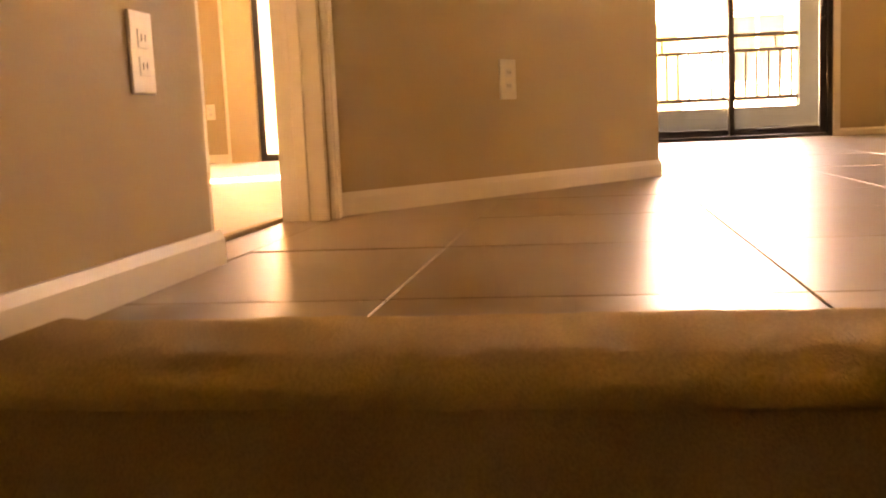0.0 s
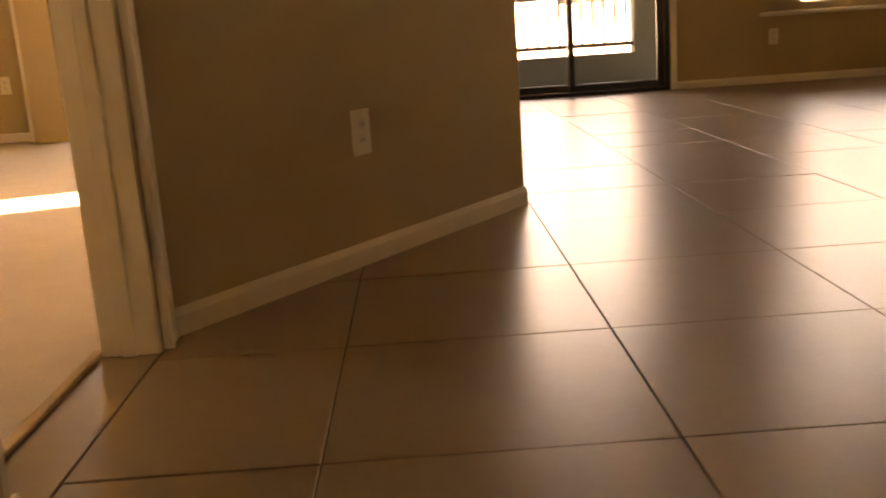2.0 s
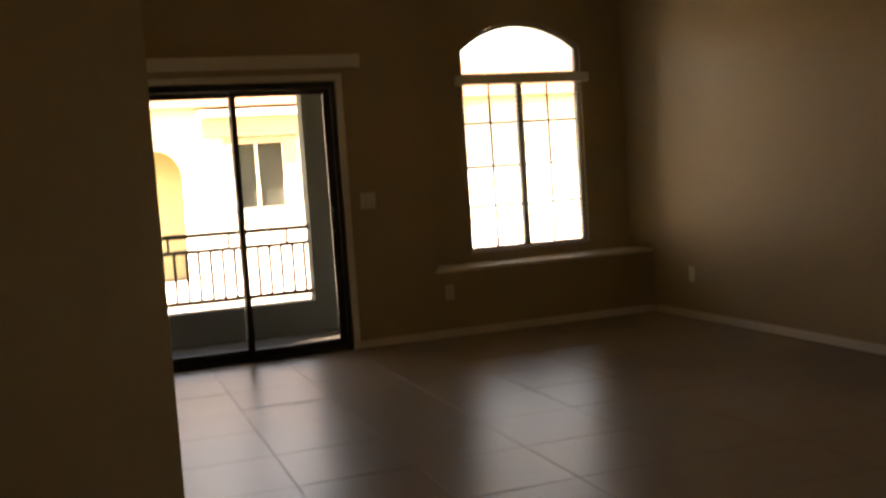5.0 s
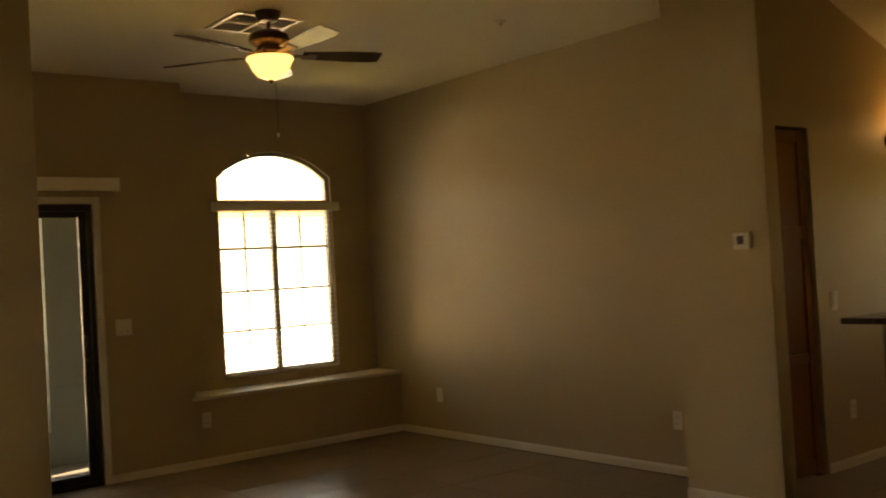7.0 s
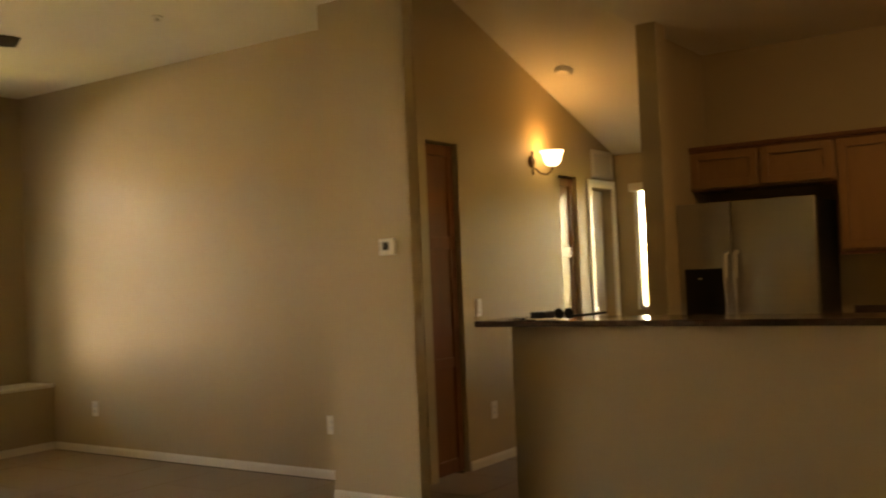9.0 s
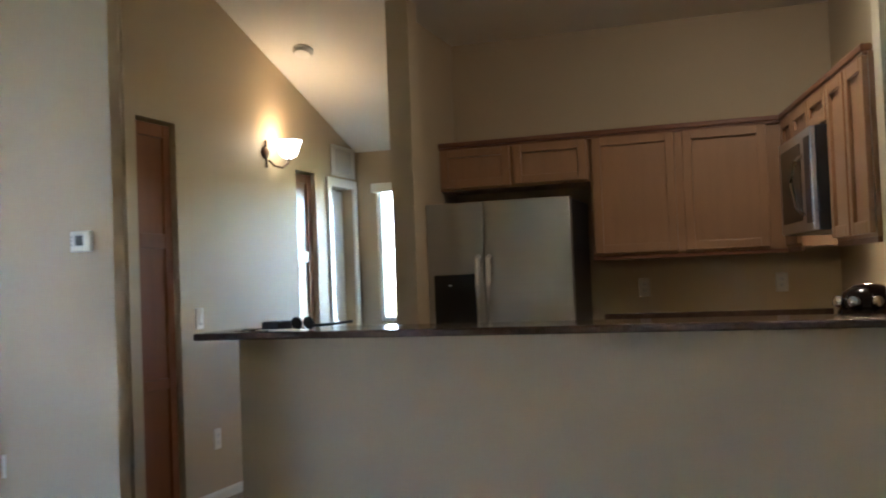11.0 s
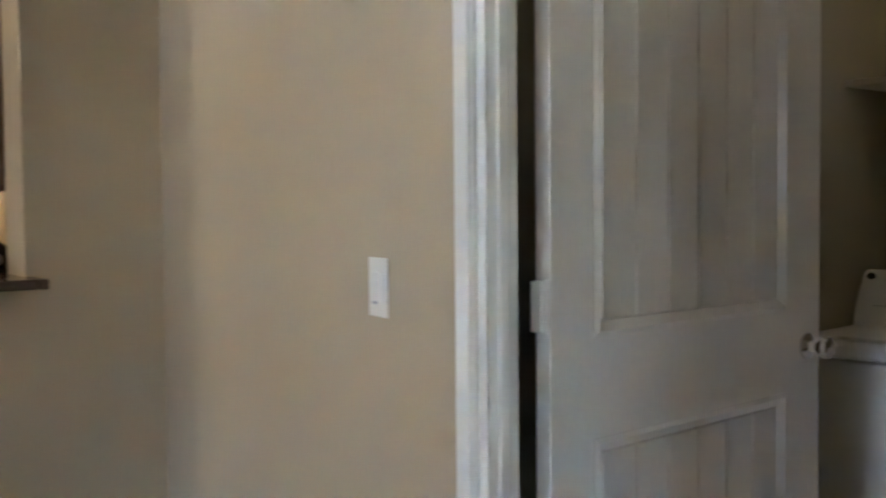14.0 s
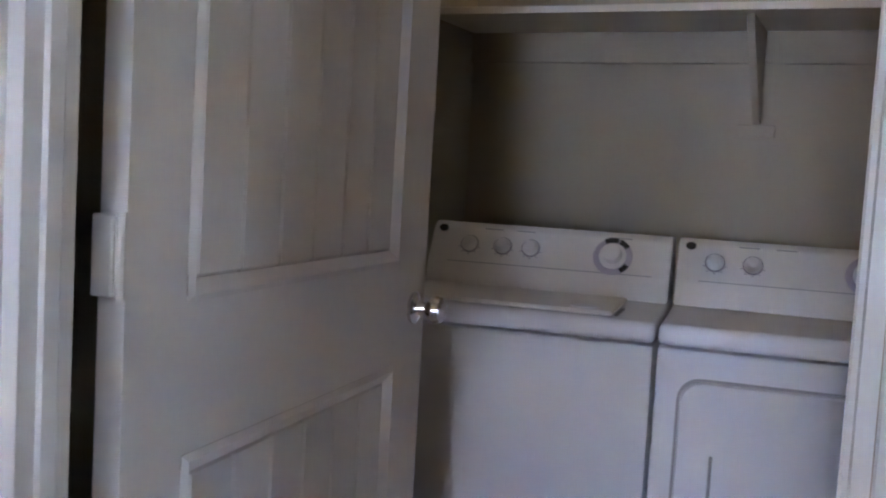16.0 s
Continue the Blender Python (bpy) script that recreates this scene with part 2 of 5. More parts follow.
# north wall: slider opening, then the recess with ledge and arched window
SL0, SL1, SLZ = -1.58, 0.0, 2.02
wn_ = B()
box(wn_, -1.75, SL0, 0, 0.14, 0, ZC)
box(wn_, SL0, SL1, 0, 0.14, SLZ, ZC)
box(wn_, SL1, 0.715, 0, 0.14, 0, ZC)
box(wn_, 0.60, 0.715, 0.14, YREC + 0.14, 0, ZC)
structure("wall_north", wn_, PAINT, "tan painted wall with a sliding balcony door")
WX0, WX1, WZ0, WZS, WRISE = 1.138, 2.245, 0.605, 2.28, 0.215
wr = B()
box(wr, 0.715, WX0, YREC, YREC + 0.14, 0, ZC)
box(wr, WX1, XE + 0.1, YREC, YREC + 0.14, 0, ZC)
box(wr, WX0, WX1, YREC, YREC + 0.14, 0, WZ0)


def arc(k, n, grow=0.0):
    """Point k of n on the window's segmental arch."""
    c, w = (WX0 + WX1) / 2, (WX1 - WX0) / 2
    R = (w * w + WRISE * WRISE) / (2 * WRISE)
    a0 = math.asin(w / R)
    a = -a0 + 2 * a0 * k / n
    return c + (R + grow) * math.sin(a), WZS + WRISE - R + (R + grow) * math.cos(a)


for k in range(16):
    (xa, za), (xb, zb) = arc(k, 16), arc(k + 1, 16)
    vs = [wr.verts.new(p) for y in (YREC, YREC + 0.14) for p in ((xa, y, za), (xb, y, zb), (xb, y, ZC), (xa, y, ZC))]
    for f in ((0, 1, 2, 3), (7, 6, 5, 4), (0, 4, 5, 1), (3, 2, 6, 7)):
        wr.faces.new([vs[i] for i in f])
structure("wall_window", wr, PAINT, "tan painted recess wall with an arched window")
structure("window_ledge", box(B(), 0.717, XE, 0.002, YREC, 0, 0.505), PAINT, "tan painted ledge wall under the window", "ledge")
structure("ledge_cap", box(B(), 0.69, XE, -0.018, YREC, 0.507, 0.535, 0.006), TRIM, "off-white painted ledge cap below the window", "ledge")

structure("wall_east", box(B(), XE, XE + 0.12, YS + 0.14, YREC, 0, 3.9), PAINT, "long plain tan painted living room wall")
wp = box(B(), XP, XP + 0.08, -4.05, -3.419, 0, 4.0)
box(wp, XP + 0.08, XE - 0.001, -3.74, -3.60, 0, 4.0)
structure("wall_pillar", wp, PAINT, "tan painted wall end with the thermostat")
# south-facing hall wall with two wood doors, white door beyond
sw = B()
PX0, PX1, QX0, QX1, RX0, RX1 = 2.86, 3.22, 4.66, 4.97, 5.22, 5.62
for x0, x1, zh in ((2.77, PX0, 0), (PX0, PX1, 2.168), (PX1, QX0, 0), (QX0, QX1, 2.05), (QX1, RX0, 0), (RX0, RX1, 1.98), (RX1, 5.84, 0)):
    box(sw, x0, x1, YS, YS + 0.14, zh, 3.6)
structure("wall_hall", sw, PAINT, "tan painted hall wall with a sconce")
structure("ceiling", prism(B(), [(-1.75, YBULK), (XP - 0.002, YBULK), (XP - 0.002, -3.417), (XE - 0.002, -3.417), (XE - 0.002, YREC + 0.14), (-1.75, YREC + 0.14)], ZC, ZC + 0.1), CEIL, "flat cream painted living room ceiling", "ceiling")
structure("wall_bulkhead", box(B(), -1.75, XP - 0.002, YBULK - 0.14, YBULK, ZC, 4.1), PAINT, "tan painted bulkhead above the living room opening")
cv = B()
for xa, xb, ylo in ((-2.75, 1.0, -11.7), (1.0, 3.9, -9.8), (3.9, 5.84, -4.74)):
    vs = [cv.verts.new((x, y, vault(x) + dz)) for dz in (0, 0.1) for x in (xa, xb) for y in (ylo, -2.95)]
    for f in ((0, 1, 3, 2), (4, 6, 7, 5), (0, 2, 6, 4), (1, 5, 7, 3), (0, 4, 5, 1), (2, 3, 7, 6)):
        cv.faces.new([vs[i] for i in f])
box(cv, 2.83, 5.84, -9.8, -4.74, 2.91, 3.01)
structure("ceiling_vault", cv, CEIL, "sloped cream painted vaulted ceiling", "ceiling")

# west side: bedroom door wall, diagonal wall, hidden return wall
DY0, DY1, DZ = -6.385, -5.66, 2.03
wall_local("wall_west", (XW, -11.5), (XW, -5.57), 0.12, -3.0, 4.0, [(11.5 + DY0 - 0.075, 11.5 + DY1, -0.02, DZ)], PAINT, "tan painted wall beside the stairs with a bedroom doorway")
wall_local("wall_diagonal", DIAG0, CORNER, 0.12, 0, 4.0, [], PAINT, "tan painted diagonal wall with an outlet")
wall_local("wall_return", (-1.62, -4.33), (-1.62, 0.0), 0.12, 0, 4.0, [], PAINT, "tan painted wall beside the balcony door")

# kitchen shell, pass-through bar and laundry wall
XB, XBACK = 2.68, 5.16
structure("wall_bar", box(B(), XB, XB + 0.13, -7.285, -4.40, 0, 0.997), PAINT, "tan painted half wall under the breakfast bar")
structure("wall_pier", box(B(), XB, XB + 0.27, -7.80, -7.285, 0, 3.6), PAINT, "tan painted wall pier at the end of the bar")
structure("wall_kitchen_east", box(B(), XBACK, XBACK + 0.12, -7.48, -4.74, 0, 2.95), PAINT, "tan painted kitchen wall above the cabinets")
wall_local("wall_kitchen_south", (XBACK + 0.1, -7.24), (XB + 0.27, -7.638), 0.12, 0, 3.6, [], PAINT, "tan painted kitchen wall with the range")
cb = B()
box(cb, 3.90, 4.06, -4.876, -4.737, 0, 2.92)
box(cb, 4.06, XBACK + 0.12, -4.742, -4.70, 0, 3.0)
structure("wall_column", cb, PAINT, "tan painted wall beside the refrigerator")
hb = B()
for y0, y1, z0, z1 in ((-4.70, -4.30, 0, 2.5), (-3.885, YS, 0, 2.5), (-4.30, -3.885, 0, 0.93), (-4.30, -3.885, 1.98, 2.5)):
    box(hb, 5.72, 5.84, y0, y1, z0, z1)
structure("wall_hall_end", hb, PAINT, "tan painted wall at the hall end")
# unseen backing, added to stop daylight leaking round the hall doors
structure("wall_hall_light_stop", box(B(), 2.77, 5.84, YS + 0.18, YS + 0.24, 0, 3.0), PAINT, "unseen wall added behind the hall doors to stop outside light")
structure("wall_hall_south", box(B(), XBACK + 0.12, 5.72, -4.74, -4.70, 0, 3.0), PAINT, "tan painted hall side wall")

LA, LB = (2.68, -7.765), (0.50, -7.53)
LD = (Vector(LB) - Vector(LA)).normalized()


def on_laundry(s, out=0.0, z=0.0):
    """A place s metres along the laundry wall from the pier, out metres into the room."""
    n = Vector((LD.y, -LD.x))
    p = Vector(LA) + LD * s + n * out
    return Vector((p.x, p.y, z))


LN = (Vector(LB) - Vector(LA)).length
XR, YR = -0.295, -7.86
wall_local("wall_laundry", LA, LB, 0.062, 0, 4.0, [], PAINT, "tan painted wall with the laundry doorway")
structure("wall_laundry_west", box(B(), -1.30, XR, YR - 0.12, YR, 0, 4.0), PAINT, "tan painted wall beside the laundry doorway")
structure("wall_laundry_head", prism(B(), [(XR, YR - 0.12), (0.495, -7.60), (0.495, -7.535), (XR, YR)], 2.05, 4.0), PAINT, "tan painted wall above the laundry doorway")
# unseen blocker behind the open door, added so that the hinge gap stays dark
structure("wall_gap_shade", box(B(), 0.61, 0.90, -8.36, -8.30, 0, 2.75), CLOSETP, "unseen wall added behind the laundry door to darken the hinge gap")
structure("ceiling_laundry", box(B(), -0.80, 1.02, -9.62, -7.86, 2.75, 2.85), CEIL, "cream laundry ceiling", "ceiling")
structure("wall_closet_back", box(B(), -1.30, 2.2, -9.74, -9.62, 0, 4.2), CLOSETP, "tan painted laundry room back wall")
structure("wall_closet_east", box(B(), 0.90, 1.02, -9.62, -7.652, 0, 4.2), CLOSETP, "tan painted laundry room side wall")
structure("wall_closet_west", box(B(), -0.80, -0.68, -9.62, -7.86, 0, 4.2), CLOSETP, "tan painted laundry room side wall")
structure("floor_laundry", box(B(), -1.30, 1.1, -9.62, -7.75, -0.1, -0.002), TILE, "brown tile laundry floor", "floor")
ws_ = B()
box(ws_, -1.42, -1.30, -11.5, -7.52, -3.0, 4.0)
box(ws_, -1.42, -1.30, -7.52, NOSE + 0.18, -3.0, -0.02)
structure("wall_stair", ws_, PAINT, "tan painted stairwell wall")
structure("wall_stair_foot", box(B(), XW, -1.42, -11.62, -11.5, -3.0, 4.0), PAINT, "tan painted wall at the stair foot")

# ---- bedroom beyond the doorway ----
structure("floor_bedroom", prism(B(), [(-2.64, -6.39), (-2.64, -5.5), (-1.73, -4.42), (-1.73, -0.6), (-6.25, -0.6), (-6.25, -7.05), (-2.64, -7.05)], -0.1, 0.008), CARPET2, "beige carpeted bedroom floor", "floor")
bw = B()
box(bw, -4.56, -4.34, -0.92, -0.80, 0, 2.6)
box(bw, -4.34, -2.75, -0.92, -0.80, 2.05, 2.6)
box(bw, -2.75, -1.73, -0.92, -0.80, 0, 2.6)
box(bw, -4.56, -4.44, -0.80, 0.0, 0, 2.6)
structure("wall_bedroom_north", bw, PAINT, "grey-tan bedroom wall in shade")
structure("bedroom_trim", box(B(), -4.625, -4.565, -0.822, -0.802, 0.009, 2.2, 0.003, 1), TRIM, "white painted bedroom corner trim", "trim")
structure("baseboard_7", box(B(), -6.2, -4.63, -0.735, -0.721, 0.009, 0.07, 0.002, 1), TRIM, "white bedroom baseboard", "baseboard")
bd = B()
for x0, x1, z0, z1 in ((-4.338, -4.29, 0.009, 2.048), (-3.58, -3.52, 0.009, 2.048), (-2.80, -2.752, 0.009, 2.048), (-4.29, -3.58, 2.0, 2.048), (-3.52, -2.80, 2.0, 2.048), (-4.29, -3.58, 0.009, 0.06), (-3.52, -2.80, 0.009, 0.06)):
    box(bd, x0, x1, -0.89, -0.84, z0, z1, 0.003, 1)
structure("window_3", bd, FRAME, "dark bronze frame of the bedroom balcony door", "window")
for x0, x1 in ((-4.295, -3.575), (-3.525, -2.795)):
    gp = structure("window_pane", box(B(), x0, x1, -0.868, -0.862, 0.055, 2.005), GLASS, "clear bedroom balcony door glass", "window")
    gp.visible_shadow = False
structure("wall_bedroom_alcove", box(B(), -6.3, -4.56, -0.72, -0.60, 0, 2.6), PAINT, "tan bedroom alcove wall with an outlet")
bw = B()
# bare opening out of view, added to lay a strip of sun on the carpet
WBY0, WBY1 = -4.62, -4.19
box(bw, -6.32, -6.20, -7.0, WBY0, 0, 2.6)
box(bw, -6.32, -6.20, WBY1, -0.6, 0, 2.6)
box(bw, -6.32, -6.20, WBY0, WBY1, 0, 1.1)
box(bw, -6.32, -6.20, WBY0, WBY1, 2.4, 2.6)
structure("wall_bedroom_west", bw, PAINT, "unseen tan bedroom wall with an opening added for the sun strip")
structure("wall_bedroom_south", box(B(), -6.3, -2.63, -7.12, -7.0, 0, 2.6), PAINT, "tan bedroom wall")
structure("ceiling_bedroom", prism(B(), [(-2.63, -7.1), (-2.63, -5.4), (-1.73, -4.4), (-1.73, -0.5), (-6.3, -0.5), (-6.3, -7.1)], 2.6, 2.7), CEIL, "cream bedroom ceiling", "ceiling")

# ---- trim of doors and walls ----


def casing_local(bm, a, b, s0, s1, ztop, out=0.016, w=0.062, z0=0.0, legs=(0, 1)):
    """Door casing round a hole on the right-hand face of the wall a->b: two legs and a head, each stepped."""
    a, b = Vector((*a, 0)), Vector((*b, 0))
    d = b - a
    loc = B()
    for x0, x1 in [((s0 - w, s0), (s1, s1 + w))[i] for i in legs]:
        box(loc, x0, x1, -out, -0.001, z0, ztop + w, 0.003, 1)
        inner = (x1 - 0.016, x1 - 0.001) if x1 <= s0 + 1e-6 else (x0 + 0.001, x0 + 0.016)
        box(loc, inner[0], inner[1], -out - 0.006, -out, z0, ztop, 0.002, 1)
    box(loc, s0 - 0.001, s1 + 0.001, -out, -0.001, ztop, ztop + w, 0.003, 1)
    loc.transform(Matrix.Translation(a) @ Matrix.Rotation(math.atan2(d.y, d.x), 4, "Z"))
    tmp = bpy.data.meshes.new("tmp")
    loc.to_mesh(tmp)
    loc.free()
    bm.from_mesh(tmp)
    bpy.data.meshes.remove(tmp)
    return bm


base_local("baseboard_1", (XE, -0.014), (XE, -3.60), "white painted baseboard along the living room wall")
base_local("baseboard_2", (0.03, 0.0), (XE - 0.014, 0.0), "white painted baseboard under the window ledge")
base_local("baseboard_3", DIAG0, CORNER, "white painted baseboard on the diagonal wall")
base_local("baseboard_4", (XW, NOSE + 0.02), (XW, DY0 - 0.02), "white painted baseboard beside the bedroom doorway")
base_local("baseboard_5", (XP, -3.419), (XP, -4.05), "white painted baseboard on the wall end")
base_local("baseboard_6", (PX1 + 0.01, YS), (QX0 - 0.01, YS), "white painted baseboard in the hall")
cs = B()
casing_local(cs, (XW, -11.5), (XW, -5.45), 11.5 + DY0, 11.5 + DY1, DZ, legs=(1,))
structure("door_casing_1", cs, TRIM, "white painted bedroom door casing", "trim")
bn = B()
prism(bn, [(XW - 0.12, DY0 - 0.075), (XW, DY0 - 0.075)] + [(XW - 0.055 + 0.055 * math.cos(a), DY0 - 0.056 + 0.055 * math.sin(a)) for a in [math.pi / 2 * k / 8 for k in range(9)]] + [(XW - 0.12, DY0 - 0.001)], 0.0, DZ)
structure("wall_bullnose", bn, PAINT, "rounded tan painted wall edge at the bedroom doorway", smooth=True)
jm = B()
box(jm, XW - 0.118, XW - 0.002, DY1 - 0.022, DY1 - 0.002, 0, DZ - 0.002)
box(jm, XW - 0.118, XW - 0.022, DY0 + 0.002, DY0 + 0.022, 0, DZ - 0.002)
box(jm, XW - 0.118, XW - 0.002, DY0 + 0.022, DY1 - 0.022, DZ - 0.022, DZ - 0.002)
box(jm, XW - 0.075, XW - 0.045, DY1 - 0.034, DY1 - 0.022, 0, DZ - 0.022, 0.002, 1)
structure("door_jamb_1", jm, TRIM, "white painted bedroom door jamb", "trim")
structure("doorway_tile", box(B(), -2.632, XW - 0.002, DY0 + 0.003, DY1 - 0.003, -0.012, -0.0005, 0.001, 1), TILE, "brown ceramic tile strip in the bedroom doorway", "floor")
structure("door_threshold", box(B(), -2.652, -2.628, DY0 + 0.003, DY1 - 0.003, 0.0, 0.011, 0.004), CARPET, "worn carpet edge at the bedroom doorway", "trim")

cs = B()
box(cs, LN - 0.062, LN - 0.001, -0.016, -0.001, 0, 2.13, 0.003, 1)
box(cs, LN - 0.018, LN - 0.001, -0.024, -0.016, 0, 2.05, 0.003, 1)
LM = Matrix.Translation((*LA, 0)) @ Matrix.Rotation(math.atan2(LD.y, LD.x), 4, "Z")
cs.transform(LM)
box(cs, XR - 0.075, XR - 0.001, YR + 0.001, YR + 0.017, 0, 2.13, 0.003, 1)
box(cs, XR - 0.016, XR - 0.001, YR + 0.017, YR + 0.025, 0, 2.05, 0.003, 1)
structure("door_casing_2", cs, TRIM, "white painted laundry door casing", "trim")
jm = B()
box(jm, LN, LN + 0.026, -0.004, 0.060, 0, 2.048)
box(jm, LN + 0.026, LN + 0.034, 0.016, 0.040, 0, 2.03, 0.003, 1)
jm.transform(LM)
box(jm, XR, XR + 0.018, YR - 0.118, YR + 0.004, 0, 2.048)
box(jm, XR + 0.018, XR + 0.030, YR - 0.075, YR - 0.04, 0, 2.03, 0.003, 1)
structure("door_jamb_2", jm, TRIM, "white painted laundry door jamb", "trim")

# ---- stairs with carpet ----
# top tread: a soft, uneven pile rolled over the nosing
ct = B()
prof = [(0.188, 0.003), (0.18, 0.010), (0.15, 0.0125), (0.12, 0.013), (0.09, 0.0135), (0.06, 0.0135), (0.03, 0.013), (0.012, 0.011)]
prof += [(-0.032 * math.sin(a) + 0.006, -0.018 + 0.029 * math.cos(a)) for a in [math.pi * k / 8 for k in range(1, 9)]]
prof += [(0.004, -0.06), (0.004, -0.12), (0.004, -0.185)]
NX = 180
grid = []
for k in range(NX + 1):
    x = XW + 0.001 + (-1.421 - XW - 0.001) * k / NX
    row = []
    for y, z in prof:
        nz = noise.noise(Vector((x * 28, y * 60, z * 60))) * 0.0028 + noise.noise(Vector((x * 5, y * 9, 3.1))) * 0.003
        row.append(ct.verts.new((x, NOSE + y - nz * 0.7, z + nz)))
    grid.append(row)
for ra, rb in zip(grid, grid[1:]):
    for k in range(len(prof) - 1):
        ct.faces.new((ra[k], ra[k + 1], rb[k + 1], rb[k]))
structure("stair_landing_edge", ct, CARPET, "worn tan carpet rolled over the top stair nosing", "stairs", smooth=True)
for i in range(1, 14):
    st = B()
    z, y = -0.19 * i, NOSE - 0.25 * i
    back = y + 0.27
    box(st, XW + 0.001, -1.42, y, back, z - 0.19, z + 0.012)
    rod(st, (XW + 0.001, y + 0.004, z - 0.008), (-1.421, y + 0.004, z - 0.008), 0.02, 14)
    bmesh.ops.subdivide_edges(st, edges=[e for e in st.edges if e.calc_length() > 0.15], cuts=1)
    structure("stair_step", st, CARPET, "worn tan carpeted stair tread with rounded nosing", "stairs", smooth=True)

# ---- sliding balcony door ----
sd = thing("sliding_door", (-0.79, 0.05, 0), "closed dark bronze sliding glass balcony door", "door")
fr = B()
box(fr, SL0 + 0.002, SL0 + 0.05, 0.004, 0.12, 0.0, SLZ - 0.002, 0.004, 1)
box(fr, SL1 - 0.035, SL1 - 0.002, 0.004, 0.12, 0.0, SLZ - 0.002, 0.004, 1)
box(fr, SL0 + 0.05, SL1 - 0.035, 0.004, 0.12, SLZ - 0.05, SLZ - 0.002, 0.004, 1)
box(fr, SL0 + 0.05, SL1 - 0.035, 0.004, 0.12, 0.002, 0.028, 0.004, 1)
part("door_frame", fr, FRAME, sd)
for x0, x1, y0, nm in ((-1.53, -0.735, 0.075, "fixed_panel"), (-0.775, -0.037, 0.032, "moving_panel")):
    pn = B()
    r = 0.055 if nm == "moving_panel" else 0.045
    box(pn, x0, x0 + 0.04, y0, y0 + 0.035, 0.03, SLZ - 0.052, 0.004, 1)
    box(pn, x1 - r, x1, y0, y0 + 0.035, 0.03, SLZ - 0.052, 0.004, 1)
    box(pn, x0 + 0.04, x1 - r, y0, y0 + 0.035, SLZ - 0.095, SLZ - 0.052, 0.004, 1)
    box(pn, x0 + 0.04, x1 - r, y0, y0 + 0.035, 0.03, 0.085, 0.004, 1)
    pp = part(nm, pn, FRAME, sd)
    g = part("glass_pane", box(B(), x0 + 0.035, x1 - r + 0.005, y0 + 0.014, y0 + 0.02, 0.08, SLZ - 0.09), GLASS, pp, "clear glass pane")
    g.visible_shadow = False
hd = B()
tube(hd, [(-0.075, 0.034, 0.90), (-0.075, 0.0, 0.92), (-0.075, -0.012, 0.99), (-0.075, 0.0, 1.06), (-0.075, 0.034, 1.08)], 0.011)
box(hd, -0.092, -0.058, 0.026, 0.034, 0.88, 1.10, 0.004)
part("door_handle", hd, BLACK, sd, "black curved pull handle", True)
tr = B()
box(tr, SL1 + 0.001, SL1 + 0.052, -0.014, -0.001, 0, SLZ + 0.05, 0.003, 1)
box(tr, SL0 - 0.052, SL0 - 0.001, -0.014, -0.001, 0, SLZ + 0.05, 0.003, 1)
box(tr, SL0 - 0.001, SL1 + 0.001, -0.014, -0.001, SLZ + 0.001, SLZ + 0.05, 0.003, 1)
structure("door_casing_3", tr, TRIM, "off-white casing round the balcony door", "trim")
va = thing("blind_valance", (-0.7, -0.06, 2.10), "off-white vertical blind valance above the balcony door", "valance")
part("front_board", box(B(), -1.60, 0.175, -0.105, -0.093, 2.105, 2.20, 0.003, 1), TRIM, va)
part("top_board", box(B(), -1.60, 0.175, -0.093, -0.001, 2.188, 2.20), TRIM, va)
part("end_board", box(B(), 0.163, 0.175, -0.093, -0.001, 2.105, 2.188), TRIM, va)

# ---- arched window ----
wd = thing("window_1", (1.683, YREC, WZ0), "arched white-framed window with a mullion, grilles and open blind", "window")
wd["kind"] = "structure"
wf = B()
Y0, Y1 = YREC + 0.03, YREC + 0.085
fw = 0.035
box(wf, WX0 + 0.001, WX0 + fw, Y0, Y1, WZ0 + 0.002, WZS, 0.003, 1)
box(wf, WX1 - fw, WX1 - 0.001, Y0, Y1, WZ0 + 0.002, WZS, 0.003, 1)
box(wf, WX0 + fw, WX1 - fw, Y0, Y1, WZ0 + 0.002, WZ0 + 0.045, 0.003, 1)
for k in range(20):
    p = [arc(k, 20, g) for g in (-0.002, -fw)] + [arc(k + 1, 20, g) for g in (-fw, -0.002)]
    vs = [wf.verts.new((x, y, z)) for y in (Y0, Y1) for x, z in p]
    for f in ((0, 1, 2, 3), (7, 6, 5, 4), (0, 4, 5, 1), (1, 5, 6, 2), (2, 6, 7, 3), (3, 7, 4, 0)):
        wf.faces.new([vs[i] for i in f])
# muntin grey, dark to put their backlit look into the colour
GRILLE = mat("backlit_grille_grey", (0.13, 0.13, 0.125), 0.5, var=0.05)
WFR = mat("grey_window_vinyl", (0.33, 0.325, 0.31), 0.45, var=0.04)
part("window_frame", wf, WFR, wd)
part("transom", box(B(), WX0 + fw, WX1 - fw, Y0 + 0.002, Y1 - 0.002, 2.02, 2.085, 0.004, 1), WFR, wd)
part("mullion", box(B(), 1.655, 1.705, Y0 + 0.002, Y1 - 0.002, WZ0 + 0.045, 2.02, 0.004, 1), WFR, wd)
for z in (0.985, 1.315, 1.675):
    part("muntin", box(B(), WX0 + fw, WX1 - fw, Y0 + 0.02, Y0 + 0.032, z - 0.011, z + 0.011, 0.003, 1), GRILLE, wd)
for x in (1.41, 1.945):
    part("muntin", box(B(), x - 0.010, x + 0.010, Y0 + 0.021, Y0 + 0.031, WZ0 + 0.045, 2.02, 0.003, 1), GRILLE, wd)
